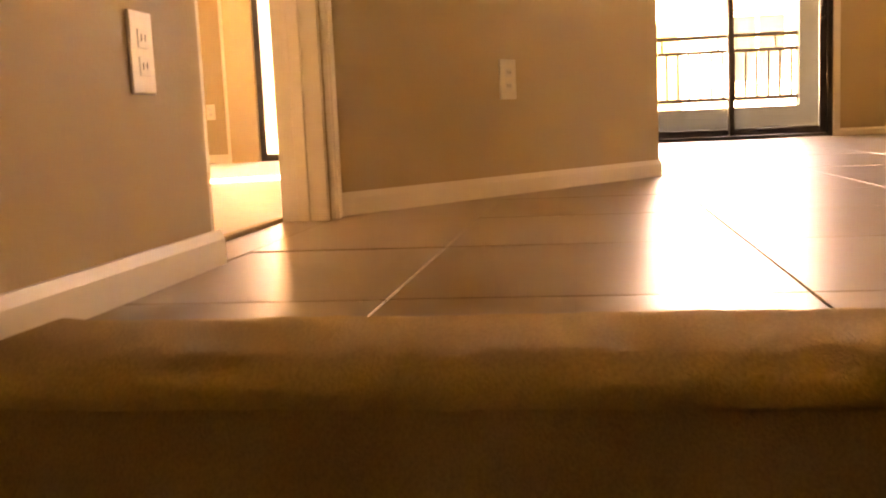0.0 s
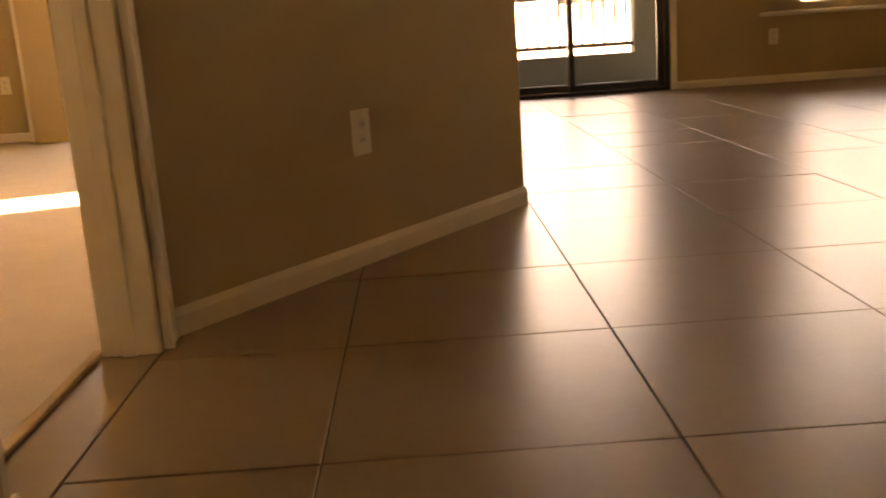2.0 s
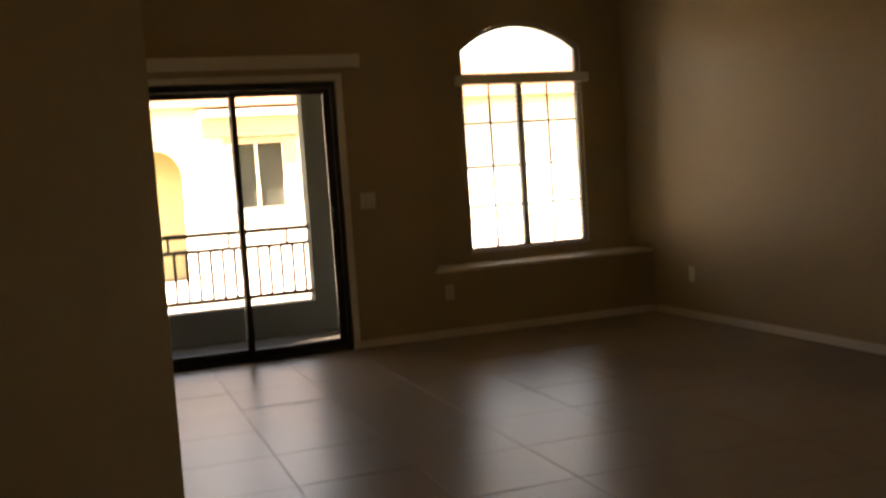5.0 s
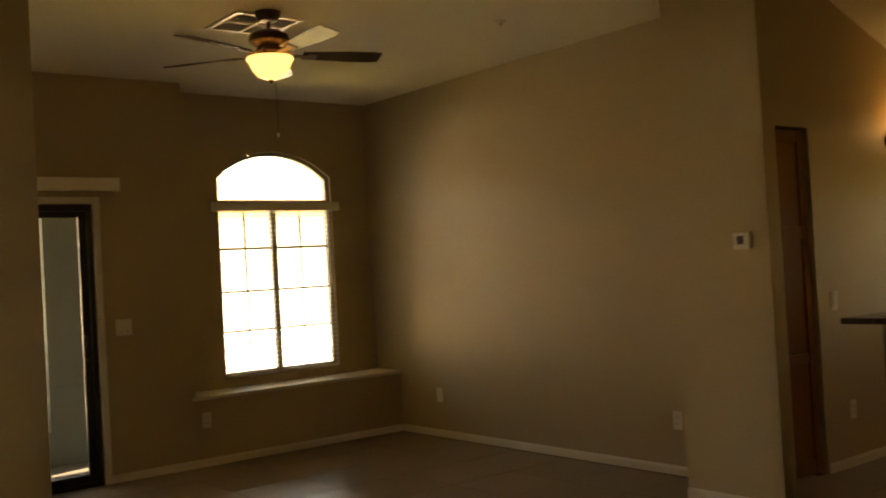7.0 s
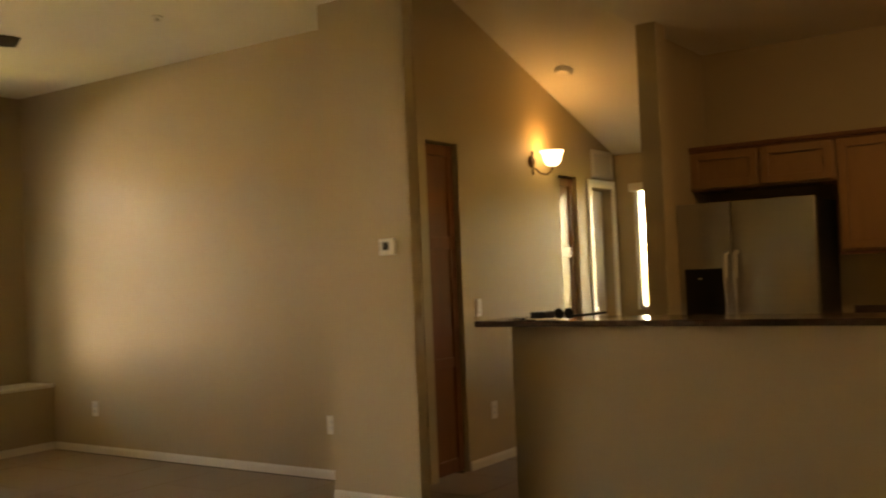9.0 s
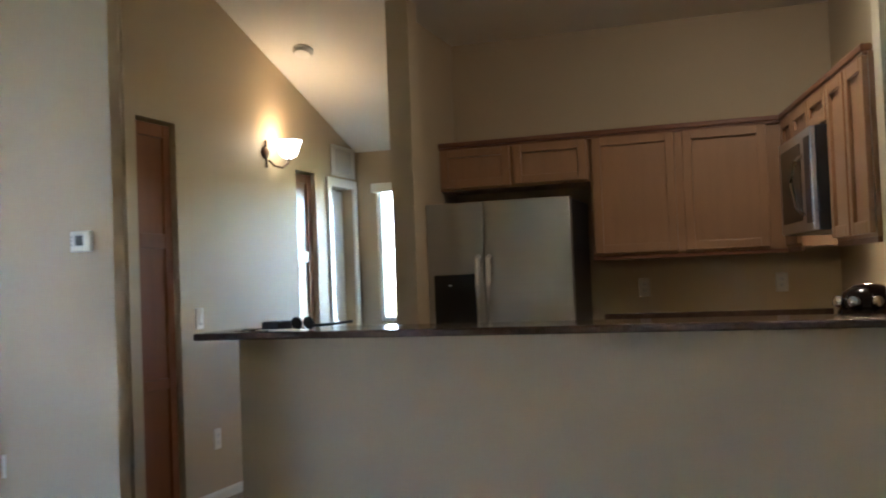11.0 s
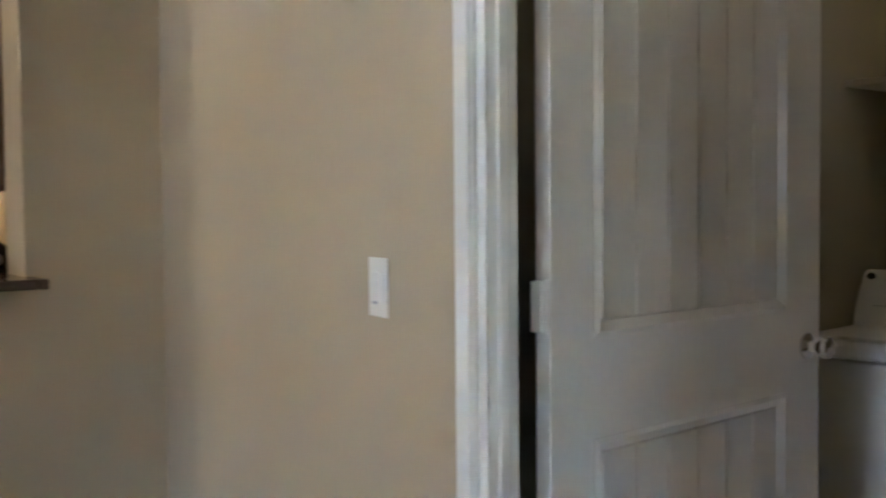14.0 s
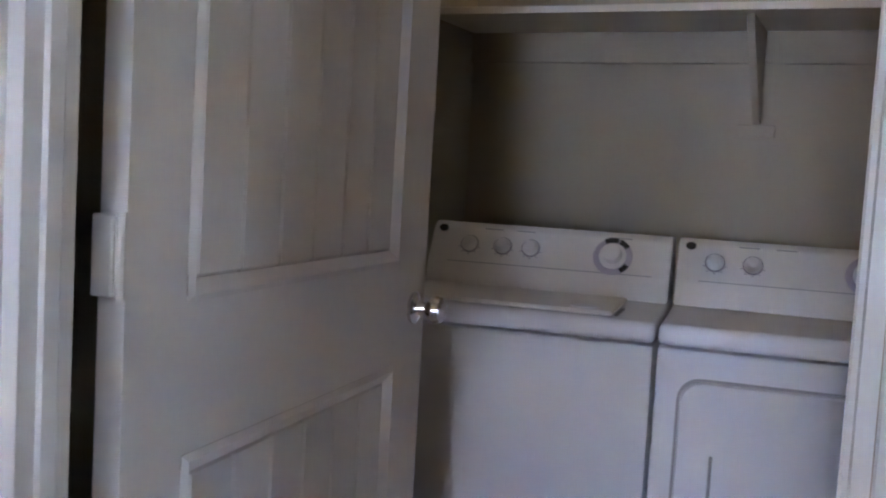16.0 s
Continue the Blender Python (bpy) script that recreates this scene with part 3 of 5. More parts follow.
gl = part("glass_pane", box(B(), WX0 + fw - 0.004, WX1 - fw + 0.004, Y0 + 0.034, Y0 + 0.039, WZ0 + 0.04, WZS + 0.002), GLASS, wd, "clear glass")
gl.visible_shadow = False
ga = B()
pts = [arc(k, 20, -fw + 0.004) for k in range(21)]
va_ = [ga.verts.new((x, Y0 + 0.036, z)) for x, z in pts]
ga.faces.new(va_)
gl = part("arch_pane", ga, GLASS, wd, "clear arched glass")
gl.visible_shadow = False
bl = thing("window_blind", (1.68, YREC, 2.0), "white horizontal blind with open slats in the arched window", "blind")
part("headrail", box(B(), 1.085, 2.30, YREC - 0.05, YREC - 0.004, 1.985, 2.06, 0.005, 1), BLINDM, bl)
slat = bpy.data.meshes.new("slat")
sb = box(B(), WX0 + 0.012, WX1 - 0.012, -0.022, 0.022, -0.001, 0.001)
sb.to_mesh(slat)
sb.free()
slat.materials.append(BLINDM)
for k in range(35):
    o = new("slat", slat)
    o.parent = bl
    o.matrix_parent_inverse = Matrix.Translation(-bl.location)
    o.location = (0, YREC + 0.004, 0.635 + 0.0395 * k)
part("bottom_rail", box(B(), WX0 + 0.012, WX1 - 0.012, YREC - 0.016, YREC + 0.024, 0.613, 0.628, 0.003, 1), BLINDM, bl)
part("tilt_wand", rod(B(), (2.20, YREC - 0.02, 1.28), (2.19, YREC - 0.02, 1.98), 0.005, 8), BLINDM, bl)

# ---- small fittings on walls ----


def plate(name, at, facing, kind, label, w=0.073, h=0.119, gang=1, category="outlet"):
    """A cover plate at a place on a wall; facing is its outward direction in plan."""
    w = w + 0.046 * (gang - 1)
    t = thing(name, at, label, category)
    q = Matrix.Translation(at) @ Matrix.Rotation(math.atan2(facing[1], facing[0]) + math.pi / 2, 4, "Z")

    def put(nm, bm, material, lab=""):
        bm.transform(q)
        return part(nm, bm, material, t, lab)
    put("cover_plate", box(B(), -w / 2, w / 2, -0.006, 0.0, -h / 2, h / 2, 0.0025, 2), PLATE)
    for g in range(gang):
        c = (g - (gang - 1) / 2) * 0.046
        if kind == "outlet":
            for z in (-0.02, 0.02):
                put("socket", box(B(), c - 0.016, c + 0.016, -0.008, -0.006, z - 0.014, z + 0.014, 0.001, 1), ENAMEL2)
                for dx in (-0.006, 0.006):
                    put("slot", box(B(), c + dx - 0.001, c + dx + 0.001, -0.0085, -0.008, z - 0.004, z + 0.006), BLACK)
        else:
            put("rocker", box(B(), c - 0.016, c + 0.016, -0.010, -0.006, -0.033, 0.033, 0.002, 1), PLATE)
            put("rocker_tab", box(B(), c - 0.010, c + 0.010, -0.0135, -0.010, -0.034, -0.028, 0.001, 1), GREY)
    return t


DN = (0.812, -0.583)
plate("wall_outlet", (-2.1127, -5.0165, 0.35), DN, "outlet", "white duplex outlet on the diagonal wall")
plate("wall_outlet", (0.797, 0.0, 0.353), (0, -1), "outlet", "white duplex outlet under the window ledge")
plate("wall_outlet", (XE, -0.553, 0.353), (-1, 0), "outlet", "white duplex outlet on the living room wall")
plate("wall_outlet", (XE, -3.03, 0.355), (-1, 0), "outlet", "white duplex outlet beside the wall end")
plate("wall_outlet", (XW, -6.65, 0.345), (1, 0), "outlet", "white duplex outlet beside the bedroom doorway")
plate("wall_outlet", (-4.78, -0.72, 0.40), (0, -1), "outlet", "white duplex outlet on the bedroom wall")
plate("light_switch", (0.19, 0.0, 1.115), (0, -1), "rocker", "white double rocker switch beside the balcony door", gang=2, category="switch")
plate("light_switch", (3.40, YS, 1.07), (0, -1), "rocker", "white rocker switch beside the wood pantry door", category="switch")
sp = on_laundry(1.80, 0.0, 1.085)
plate("light_switch", tuple(sp), (-LD.y * -1, -LD.x), "rocker", "white rocker switch beside the laundry doorway", w=0.082, h=0.122, category="switch")
plate("wall_outlet", (XBACK, -6.03, 1.135), (-1, 0), "outlet", "white duplex outlet on the kitchen backsplash")
plate("wall_outlet", (XBACK, -6.90, 1.14), (-1, 0), "outlet", "white duplex outlet on the kitchen backsplash")
plate("wall_outlet", (3.55, YS, 0.36), (0, -1), "outlet", "white duplex outlet low on the hall wall")

th = thing("thermostat", (XP, -3.884, 1.476), "white wall thermostat with a dark display", "thermostat")
part("body", box(B(), XP - 0.024, XP - 0.001, -3.944, -3.834, 1.428, 1.522, 0.006, 2), PLATE, th)
part("bezel", box(B(), XP - 0.027, XP - 0.024, -3.918, -3.858, 1.448, 1.510, 0.002, 1), ENAMEL2, th)
part("display", box(B(), XP - 0.0285, XP - 0.027, -3.908, -3.866, 1.456, 1.502), BLACK, th, "dark display")
for k in range(3):
    part("button", box(B(), XP - 0.027, XP - 0.024, -3.848, -3.840, 1.456 + 0.018 * k, 1.466 + 0.018 * k), GREY, th)

sm = thing("smoke_detector", (4.275, -4.004, vault(4.275)), "round white smoke detector on the sloped ceiling", "smoke detector")
part("housing", lathe(B(), [(0.068, 0.0), (0.068, -0.018), (0.055, -0.036), (0.02, -0.04)], Matrix.Translation((4.275, -4.004, vault(4.275) - 0.002)) @ Matrix.Rotation(math.atan(0.3436), 4, "Y")), PLATE, sm, smooth=True)
sk = thing("sprinkler_head", (1.74, -2.55, ZC), "small white ceiling sprinkler head", "sprinkler")
part("escutcheon", lathe(B(), [(0.035, 0.0), (0.033, -0.008), (0.012, -0.012), (0.012, -0.03), (0.018, -0.034)], Matrix.Translation((1.74, -2.55, ZC - 0.001))), PLATE, sk, smooth=True)
cvn = thing("ceiling_vent", (0.40, -1.82, ZC), "white square ceiling air vent behind the fan", "vent")
vf = B()
for x0, x1, y0, y1 in ((0.18, 0.62, -2.04, -2.01), (0.18, 0.62, -1.64, -1.61), (0.18, 0.21, -2.01, -1.64), (0.59, 0.62, -2.01, -1.64), (0.39, 0.41, -2.01, -1.64), (0.21, 0.59, -1.835, -1.815)):
    box(vf, x0, x1, y0, y1, ZC - 0.012, ZC - 0.001)
part("frame", vf, PLATE, cvn)
part("backing", box(B(), 0.21, 0.59, -2.01, -1.64, ZC - 0.003, ZC - 0.001), BLACK, cvn)
for k in range(9):
    s_ = B()
    box(s_, 0.212, 0.588, -0.012, 0.012, -0.001, 0.001)
    s_.transform(Matrix.Translation((0, -1.99 + 0.041 * k, ZC - 0.008)) @ Matrix.Rotation(radians(35), 4, "X"))
    part("slat", s_, PLATE, cvn)

# ---- ceiling fan ----
FX, FY = 0.35, -2.09
fan = thing("ceiling_fan", (FX, FY, ZC), "bronze five-blade ceiling fan with a lit amber glass bowl", "ceiling fan")
fm = Matrix.Translation((FX, FY, 0))
part("canopy", lathe(B(), [(0.075, ZC - 0.002), (0.07, ZC - 0.03), (0.05, ZC - 0.055), (0.018, ZC - 0.06)], fm), BRONZE, fan, smooth=True)
part("downrod", rod(B(), (FX, FY, 2.83), (FX, FY, ZC - 0.05), 0.013), BRONZE, fan)
part("motor", lathe(B(), [(0.03, 2.84), (0.07, 2.832), (0.112, 2.812), (0.118, 2.79), (0.118, 2.775), (0.10, 2.757), (0.07, 2.748), (0.08, 2.715), (0.07, 2.70), (0.055, 2.69), (0.09, 2.685), (0.03, 2.6835)], fm), BRONZE, fan, smooth=True)
part("bowl", lathe(B(), [(0.132, 2.682), (0.136, 2.672), (0.120, 2.652), (0.112, 2.63), (0.100, 2.605), (0.075, 2.578), (0.035, 2.56), (0.012, 2.556)], fm), LAMPG, fan, "lit amber glass bowl", True)
part("finial", lathe(B(), [(0.012, 2.558), (0.017, 2.55), (0.012, 2.542), (0.004, 2.532)], fm), BRONZE, fan, smooth=True)
part("pull_chain", rod(B(), (FX + 0.03, FY, 2.24), (FX + 0.03, FY, 2.69), 0.0015, 6), BRONZE, fan)
for k in range(5):
    ang = radians(54 + 72 * k)
    bb = B()
    n_ = 10
    ring = []
    for i in range(n_ + 1):
        u = i / n_
        r_ = 0.19 + 0.47 * u
        hw = 0.045 + 0.022 * min(1, u * 1.6) - (0.010 * max(0, u - 0.9) / 0.1)
        ring.append((r_, hw))
    top = [bb.verts.new((r_, hw, 0.003)) for r_, hw in ring] + [bb.verts.new((r_, -hw, 0.003)) for r_, hw in ring[::-1]]
    bot = [bb.verts.new((v.co.x, v.co.y, -0.003)) for v in top]
    bb.faces.new(top)
    bb.faces.new(bot[::-1])
    for i in range(len(top)):
        j = (i + 1) % len(top)
        bb.faces.new((top[i], bot[i], bot[j], top[j]))
    q = fm @ Matrix.Translation((0, 0, 2.70)) @ Matrix.Rotation(ang, 4, "Z") @ Matrix.Rotation(radians(-12), 4, "X")
    bb.transform(q)
    bld = part("blade", bb, BLADE, fan)
    ir = B()
    box(ir, 0.10, 0.24, -0.018, 0.018, -0.009, -0.003, 0.002, 1)
    box(ir, 0.22, 0.27, -0.035, 0.035, -0.009, -0.003, 0.002, 1)
    ir.transform(q)
    part("blade_iron", ir, BRONZE, bld)

for k in range(4):
    a = radians(45 + 90 * k)
    part("lamp_arm", tube(B(), [(FX + q * math.cos(a), FY + q * math.sin(a), z) for q, z in ((0.06, 2.70), (0.10, 2.715), (0.135, 2.70), (0.132, 2.684))], 0.006), BRONZE, fan, smooth=True)
part("chain_bob", lathe(B(), [(0.003, 2.225), (0.008, 2.235), (0.005, 2.25)], Matrix.Translation((FX + 0.03, FY, 0)), 10), PLATE, fan, "small white chain bob", True)

# ---- hall: wood doors, white door, grille, sconce, end window ----


def wood_door(x0, x1, z1, rails, label, name="wood_door"):
    """A narrow stained door set back in the hall wall; rails are the z bands of its cross rails."""
    y = YS + 0.035
    d = thing(name, ((x0 + x1) / 2, y, 0), label, "door")
    st = B()
    box(st, x0 + 0.003, x0 + 0.07, y, y + 0.035, 0.01, z1 - 0.004, 0.003, 1)
    box(st, x1 - 0.07, x1 - 0.003, y, y + 0.035, 0.01, z1 - 0.004, 0.003, 1)
    part("stiles", st, WOODD, d)
    zs = [0.01] + [v for r in rails for v in r] + [z1 - 0.004]
    for a, b in rails:
        part("rail", box(B(), x0 + 0.07, x1 - 0.07, y + 0.002, y + 0.033, a, b, 0.003, 1), WOODD, d)
    edges = [(rails[i][1], rails[i + 1][0]) for i in range(len(rails) - 1)]
    for a, b in edges:
        part("panel", box(B(), x0 + 0.066, x1 - 0.066, y + 0.014, y + 0.026, a - 0.004, b + 0.004), WOODD, d)
    return d


wood_door(PX0, PX1, 2.158, [(0.01, 0.10), (0.70, 0.76), (1.47, 1.55), (2.08, 2.154)], "dark stained wood pantry door with recessed panels")
wood_door(QX0, QX1, 2.04, [(0.01, 0.10), (0.70, 0.76), (1.40, 1.48), (1.97, 2.036)], "dark stained wood closet door reflecting the window")
wdr = thing("white_door", (5.42, YS + 0.1, 0), "white painted panel door standing ajar in the hall", "door")
part("leaf", box(B(), RX0 + 0.012, RX1 - 0.012, YS + 0.08, YS + 0.115, 0.01, 1.965, 0.003, 1), DOORP, wdr)
for a, b in ((0.15, 0.85), (1.0, 1.85)):
    part("panel", box(B(), RX0 + 0.09, RX1 - 0.09, YS + 0.074, YS + 0.08, a, b, 0.003, 1), DOORP, wdr)
part("door_knob", lathe(B(), [(0.012, 0), (0.012, 0.03), (0.028, 0.045), (0.024, 0.065), (0.006, 0.07)], Matrix.Translation((RX0 + 0.07, YS + 0.08, 0.95)) @ Matrix.Rotation(radians(90), 4, "X"), 16), CHROME, wdr, smooth=True)
cs = B()
for x0, x1, z0, z1 in ((RX0 - 0.065, RX0, 0, 2.045), (RX1, RX1 + 0.065, 0, 2.045), (RX0, RX1, 1.98, 2.045)):
    box(cs, x0, x1, YS - 0.018, YS - 0.001, z0, z1, 0.003, 1)
structure("door_casing_4", cs, TRIM, "white painted hall door casing", "trim")
rv = thing("return_air_grille", (5.46, YS, 2.17), "white return air grille above the hall door", "vent")
rf = B()
for x0, x1, z0, z1 in ((5.25, 5.66, 2.27, 2.30), (5.25, 5.66, 2.065, 2.095), (5.25, 5.28, 2.095, 2.27), (5.63, 5.66, 2.095, 2.27)):
    box(rf, x0, x1, YS - 0.014, YS - 0.001, z0, z1, 0.002, 1)
part("frame", rf, PLATE, rv)
part("backing", box(B(), 5.28, 5.63, YS - 0.003, YS - 0.001, 2.095, 2.27), GREY, rv)
for k in range(7):
    s_ = box(B(), 5.30 + 0.05 * k, 5.304 + 0.05 * k + 0.012, YS - 0.012, YS - 0.003, 2.097, 2.268)
    part("slat", s_, PLATE, rv)

sc = thing("wall_sconce", (4.23, YS, 2.11), "bronze wall sconce with a lit white bell glass shade", "wall lamp")
part("backplate", lathe(B(), [(0.045, 0), (0.045, 0.01), (0.03, 0.02), (0.012, 0.03)], Matrix.Translation((4.23, YS - 0.001, 2.12)) @ Matrix.Rotation(radians(90), 4, "X"), 20), BRONZE, sc, smooth=True)
part("scroll", tube(B(), [(4.23, YS - 0.03, 2.07), (4.25, YS - 0.06, 2.03), (4.30, YS - 0.09, 2.02), (4.34, YS - 0.11, 2.05), (4.34, YS - 0.12, 2.09)], 0.007), BRONZE, sc, smooth=True)
part("arm_tip", rod(B(), (4.23, YS - 0.012, 2.02), (4.23, YS - 0.012, 2.20), 0.008), BRONZE, sc)
part("shade", lathe(B(), [(0.028, 2.085), (0.05, 2.10), (0.066, 2.13), (0.075, 2.17), (0.092, 2.20), (0.086, 2.20), (0.07, 2.172), (0.055, 2.13), (0.02, 2.10)], Matrix.Translation((4.34, YS - 0.12, 0))), SCONCEG, sc, "lit white bell glass shade", True)
sl = new("sconce_bulb", bpy.data.lights.new("sconce_bulb", "POINT"))
sl.location, sl.data.energy, sl.data.color, sl.data.shadow_soft_size = (4.34, YS - 0.12, 2.23), 0.052, (1.0, 0.66, 0.33), 0.03

# hall end window: a tall narrow window with blind and cornice in the end wall
hw = thing("window_2", (5.72, -4.15, 0.9), "tall bright hall window with a white blind and cornice", "window")
hw["kind"] = "structure"
part("cornice", box(B(), 5.66, 5.718, -4.33, -3.865, 1.95, 2.02, 0.004, 1), TRIM, hw)
hf = B()
for y0, y1, z0, z1 in ((-4.299, -4.27, 0.931, 1.979), (-3.915, -3.886, 0.931, 1.979), (-4.27, -3.915, 0.931, 0.96)):
    box(hf, 5.75, 5.80, y0, y1, z0, z1, 0.003, 1)
part("window_frame", hf, TRIM, hw)
hg_ = part("glass_pane", box(B(), 5.775, 5.78, -4.272, -3.913, 0.958, 1.978), GLASS, hw, "clear glass")
hg_.visible_shadow = False
for k in range(25):
    part("blind_slat", box(B(), 5.722, 5.748, -4.27, -3.90, 0.965 + 0.039 * k, 0.967 + 0.039 * k), BLINDM, hw)

# ---- kitchen ----
bar = thing("bar_countertop", (2.7, -5.8, 0.997), "dark brown speckled granite breakfast bar top", "countertop")
part("slab", box(B(), 2.482, 2.945, -7.282, -4.275, 0.998, 1.032, 0.008, 2), GRANITE, bar, smooth=False)
part("end_slab", box(B(), 2.482, 2.676, -7.315, -7.283, 0.998, 1.032, 0.006, 2), GRANITE, bar)
ZB = 1.033


def shaker(t, fr, x0, x1, y_or, z0, z1, material, gap=0.003, rail=0.055):
    """A recessed-panel cabinet door in the local x-z plane at y_or, facing -y, posed by fr."""
    a, b, c, d = x0 + gap, x1 - gap, z0 + gap, z1 - gap
    pb = box(B(), a + rail - 0.004, b - rail + 0.004, y_or - 0.006, y_or - 0.001, c + rail - 0.004, d - rail + 0.004)
    pb.transform(fr)
    door = part("cabinet_door", pb, material, t)
    for nm, u0, u1, w0, w1 in (("stile", a, a + rail, c, d), ("stile", b - rail, b, c, d),
                               ("rail", a + rail, b - rail, d - rail, d), ("rail", a + rail, b - rail, c, c + rail)):
        fb = box(B(), u0, u1, y_or - 0.024, y_or, w0, w1, 0.004, 2)
        fb.transform(fr)
        part(nm, fb, material, door)
    return door


# local frames: east run (door faces look west), south run along a line
EAST = Matrix(((0, 1, 0, 0), (-1, 0, 0, 0), (0, 0, 1, 0), (0, 0, 0, 1)))  # local x -> -y, local -y -> west
XCF = 4.80


def cabinet(label, fr, x0, x1, yf, yb, z0, z1, doors, name="wall_cabinet"):
    c = fr @ Vector(((x0 + x1) / 2, (yf + yb) / 2, z0))
    t = thing(name, c, label, "cabinet", "kitchen cabinets")
    b = box(B(), x0, x1, yf, yb, z0, z1, 0.001, 1)
    b.transform(fr)
    part("body", b, WOOD, t)
    for a, e in doors:
        shaker(t, fr, a, e, yf - 0.001, z0 + 0.012, z1 - 0.012, WOOD)
    return t


cabinet("maple wall cabinet with two short doors above the refrigerator", EAST, 4.735, 5.755, XCF, XBACK - 0.002, 1.835, 2.125, [(4.745, 5.235), (5.255, 5.745)])
cabinet("maple wall cabinet with two recessed-panel doors", EAST, 5.76, 6.965, XCF, XBACK - 0.002, 1.35, 2.125, [(5.775, 6.30), (6.345, 6.85)])
SO = Matrix.Translation((4.78, -6.95, 0)) @ Matrix.Rotation(math.atan2(-0.173, -1.0), 4, "Z")  # local x along the run, local +y into the wall
SOUTH = SO


def srun(x):
    """Distance along the south run for a plan x."""
    return (4.78 - x) * 1.0149


cabinet("narrow maple corner wall cabinet", SOUTH, 0.0, srun(4.44), 0, 0.33, 1.35, 2.125, [(0.02, srun(4.44))])
cabinet("short maple cabinet above the microwave", SOUTH, srun(4.438), srun(3.63), 0, 0.33, 1.93, 2.125, [(srun(4.43), srun(4.04)), (srun(4.03), srun(3.64))])
cabinet("tall narrow maple wall cabinet", SOUTH, srun(3.628), srun(3.29), 0, 0.33, 1.35, 2.125, [(srun(3.62), srun(3.30))])
cabinet("tall narrow maple wall cabinet", SOUTH, srun(3.288), srun(2.956), 0, 0.33, 1.35, 2.125, [(srun(3.28), srun(2.965))])
cr = B()
box(cr, 4.73, 6.95, XCF - 0.03, XCF + 0.02, 2.126, 2.160, 0.008, 2)
box(cr, 4.73, 6.95, XCF - 0.018, XCF + 0.02, 2.110, 2.126, 0.003, 1)
cr.transform(EAST)
c2 = B()
box(c2, 0.0, srun(2.956), -0.03, 0.02, 2.126, 2.160, 0.008, 2)
box(c2, 0.0, srun(2.956), -0.022, -0.001, 2.110, 2.126, 0.003, 1)
c2.transform(SOUTH)
structure("cabinet_crown_1", cr, CROWN, "dark crown moulding on the cabinets", "trim")
structure("cabinet_crown_2", c2, CROWN, "dark crown moulding on the cabinets", "trim")
lr = B()
box(lr, 5.76, 6.965, XCF + 0.001, XCF + 0.02, 1.325, 1.349)
lr.transform(EAST)
l2 = B()
box(l2, 0.0, srun(4.45), 0.001, 0.02, 1.325, 1.349)
box(l2, srun(3.625), srun(2.956), 0.001, 0.02, 1.325, 1.349)
l2.transform(SOUTH)
structure("cabinet_light_rail_1", lr, CROWN, "dark light rail under the cabinets", "trim")
structure("cabinet_light_rail_2", l2, CROWN, "dark light rail under the cabinets", "trim")

# refrigerator
SATIN = mat("satin_steel_handle", (0.80, 0.79, 0.77), 0.32, metal=0.6, var=0.03)
FXF, F0, F1, FZ = 4.466, -4.745, -5.685, 1.725
rf = thing("refrigerator", (4.8, -5.21, 0), "stainless side-by-side refrigerator with a black dispenser", "refrigerator")
part("body", box(B(), FXF + 0.07, 5.12, F1 + 0.004, F0 - 0.004, 0.02, FZ - 0.008, 0.004, 1), BLACK, rf, "dark grey body sides")
YSP = -5.125
for a, b, nm in ((F0, YSP + 0.003, "freezer_door"), (YSP - 0.003, F1, "fridge_door")):
    dr = part(nm, box(B(), FXF, FXF + 0.068, b, a, 0.10, FZ, 0.008, 2), STEEL, rf, "brushed stainless door", True)
    if nm == "freezer_door":
        part("dispenser", box(B(), FXF - 0.006, FXF + 0.002, -5.065, -4.785, 0.90, 1.268, 0.004, 1), BLACK, dr, "black ice and water dispenser")
        part("dispenser_light", box(B(), FXF - 0.008, FXF - 0.006, -4.905, -4.885, 1.195, 1.202), ENAMEL, dr)
for y in (YSP + 0.035, YSP - 0.035):
    part("door_handle", tube(B(), [(FXF + 0.002, y, 1.375), (FXF - 0.045, y, 1.36), (FXF - 0.055, y, 1.20), (FXF - 0.055, y, 0.72), (FXF - 0.045, y, 0.62), (FXF + 0.002, y, 0.60)], 0.016, 10), SATIN, rf, "steel bar handle", True)
part("toe_grille", box(B(), FXF + 0.03, FXF + 0.07, F1 + 0.01, F0 - 0.01, 0.01, 0.095), BLACK, rf)

# microwave over the range
mw = thing("microwave_oven", SOUTH @ Vector((srun(4.04), 0.1, 1.41)), "stainless over-the-range microwave with a curved handle", "microwave")


def south_part(nm, bm, material, t, lab="", smooth=False):
    bm.transform(SOUTH)
    return part(nm, bm, material, t, lab, smooth)


m0, m1 = srun(4.43), srun(3.64)
south_part("body", box(B(), m0, m1, -0.075, 0.325, 1.41, 1.925, 0.003, 1), BLACK, mw, "black microwave case")
south_part("door", box(B(), m0, m1, -0.10, -0.0755, 1.412, 1.922, 0.004, 1), STEEL, mw, "stainless door")
south_part("door_window", box(B(), m0 + 0.05, m0 + 0.56, -0.103, -0.100, 1.47, 1.87, 0.001, 1), mat("dark_oven_glass", (0.012, 0.012, 0.012), 0.3, var=0.1, spec=0.25), mw, "dark glass window")
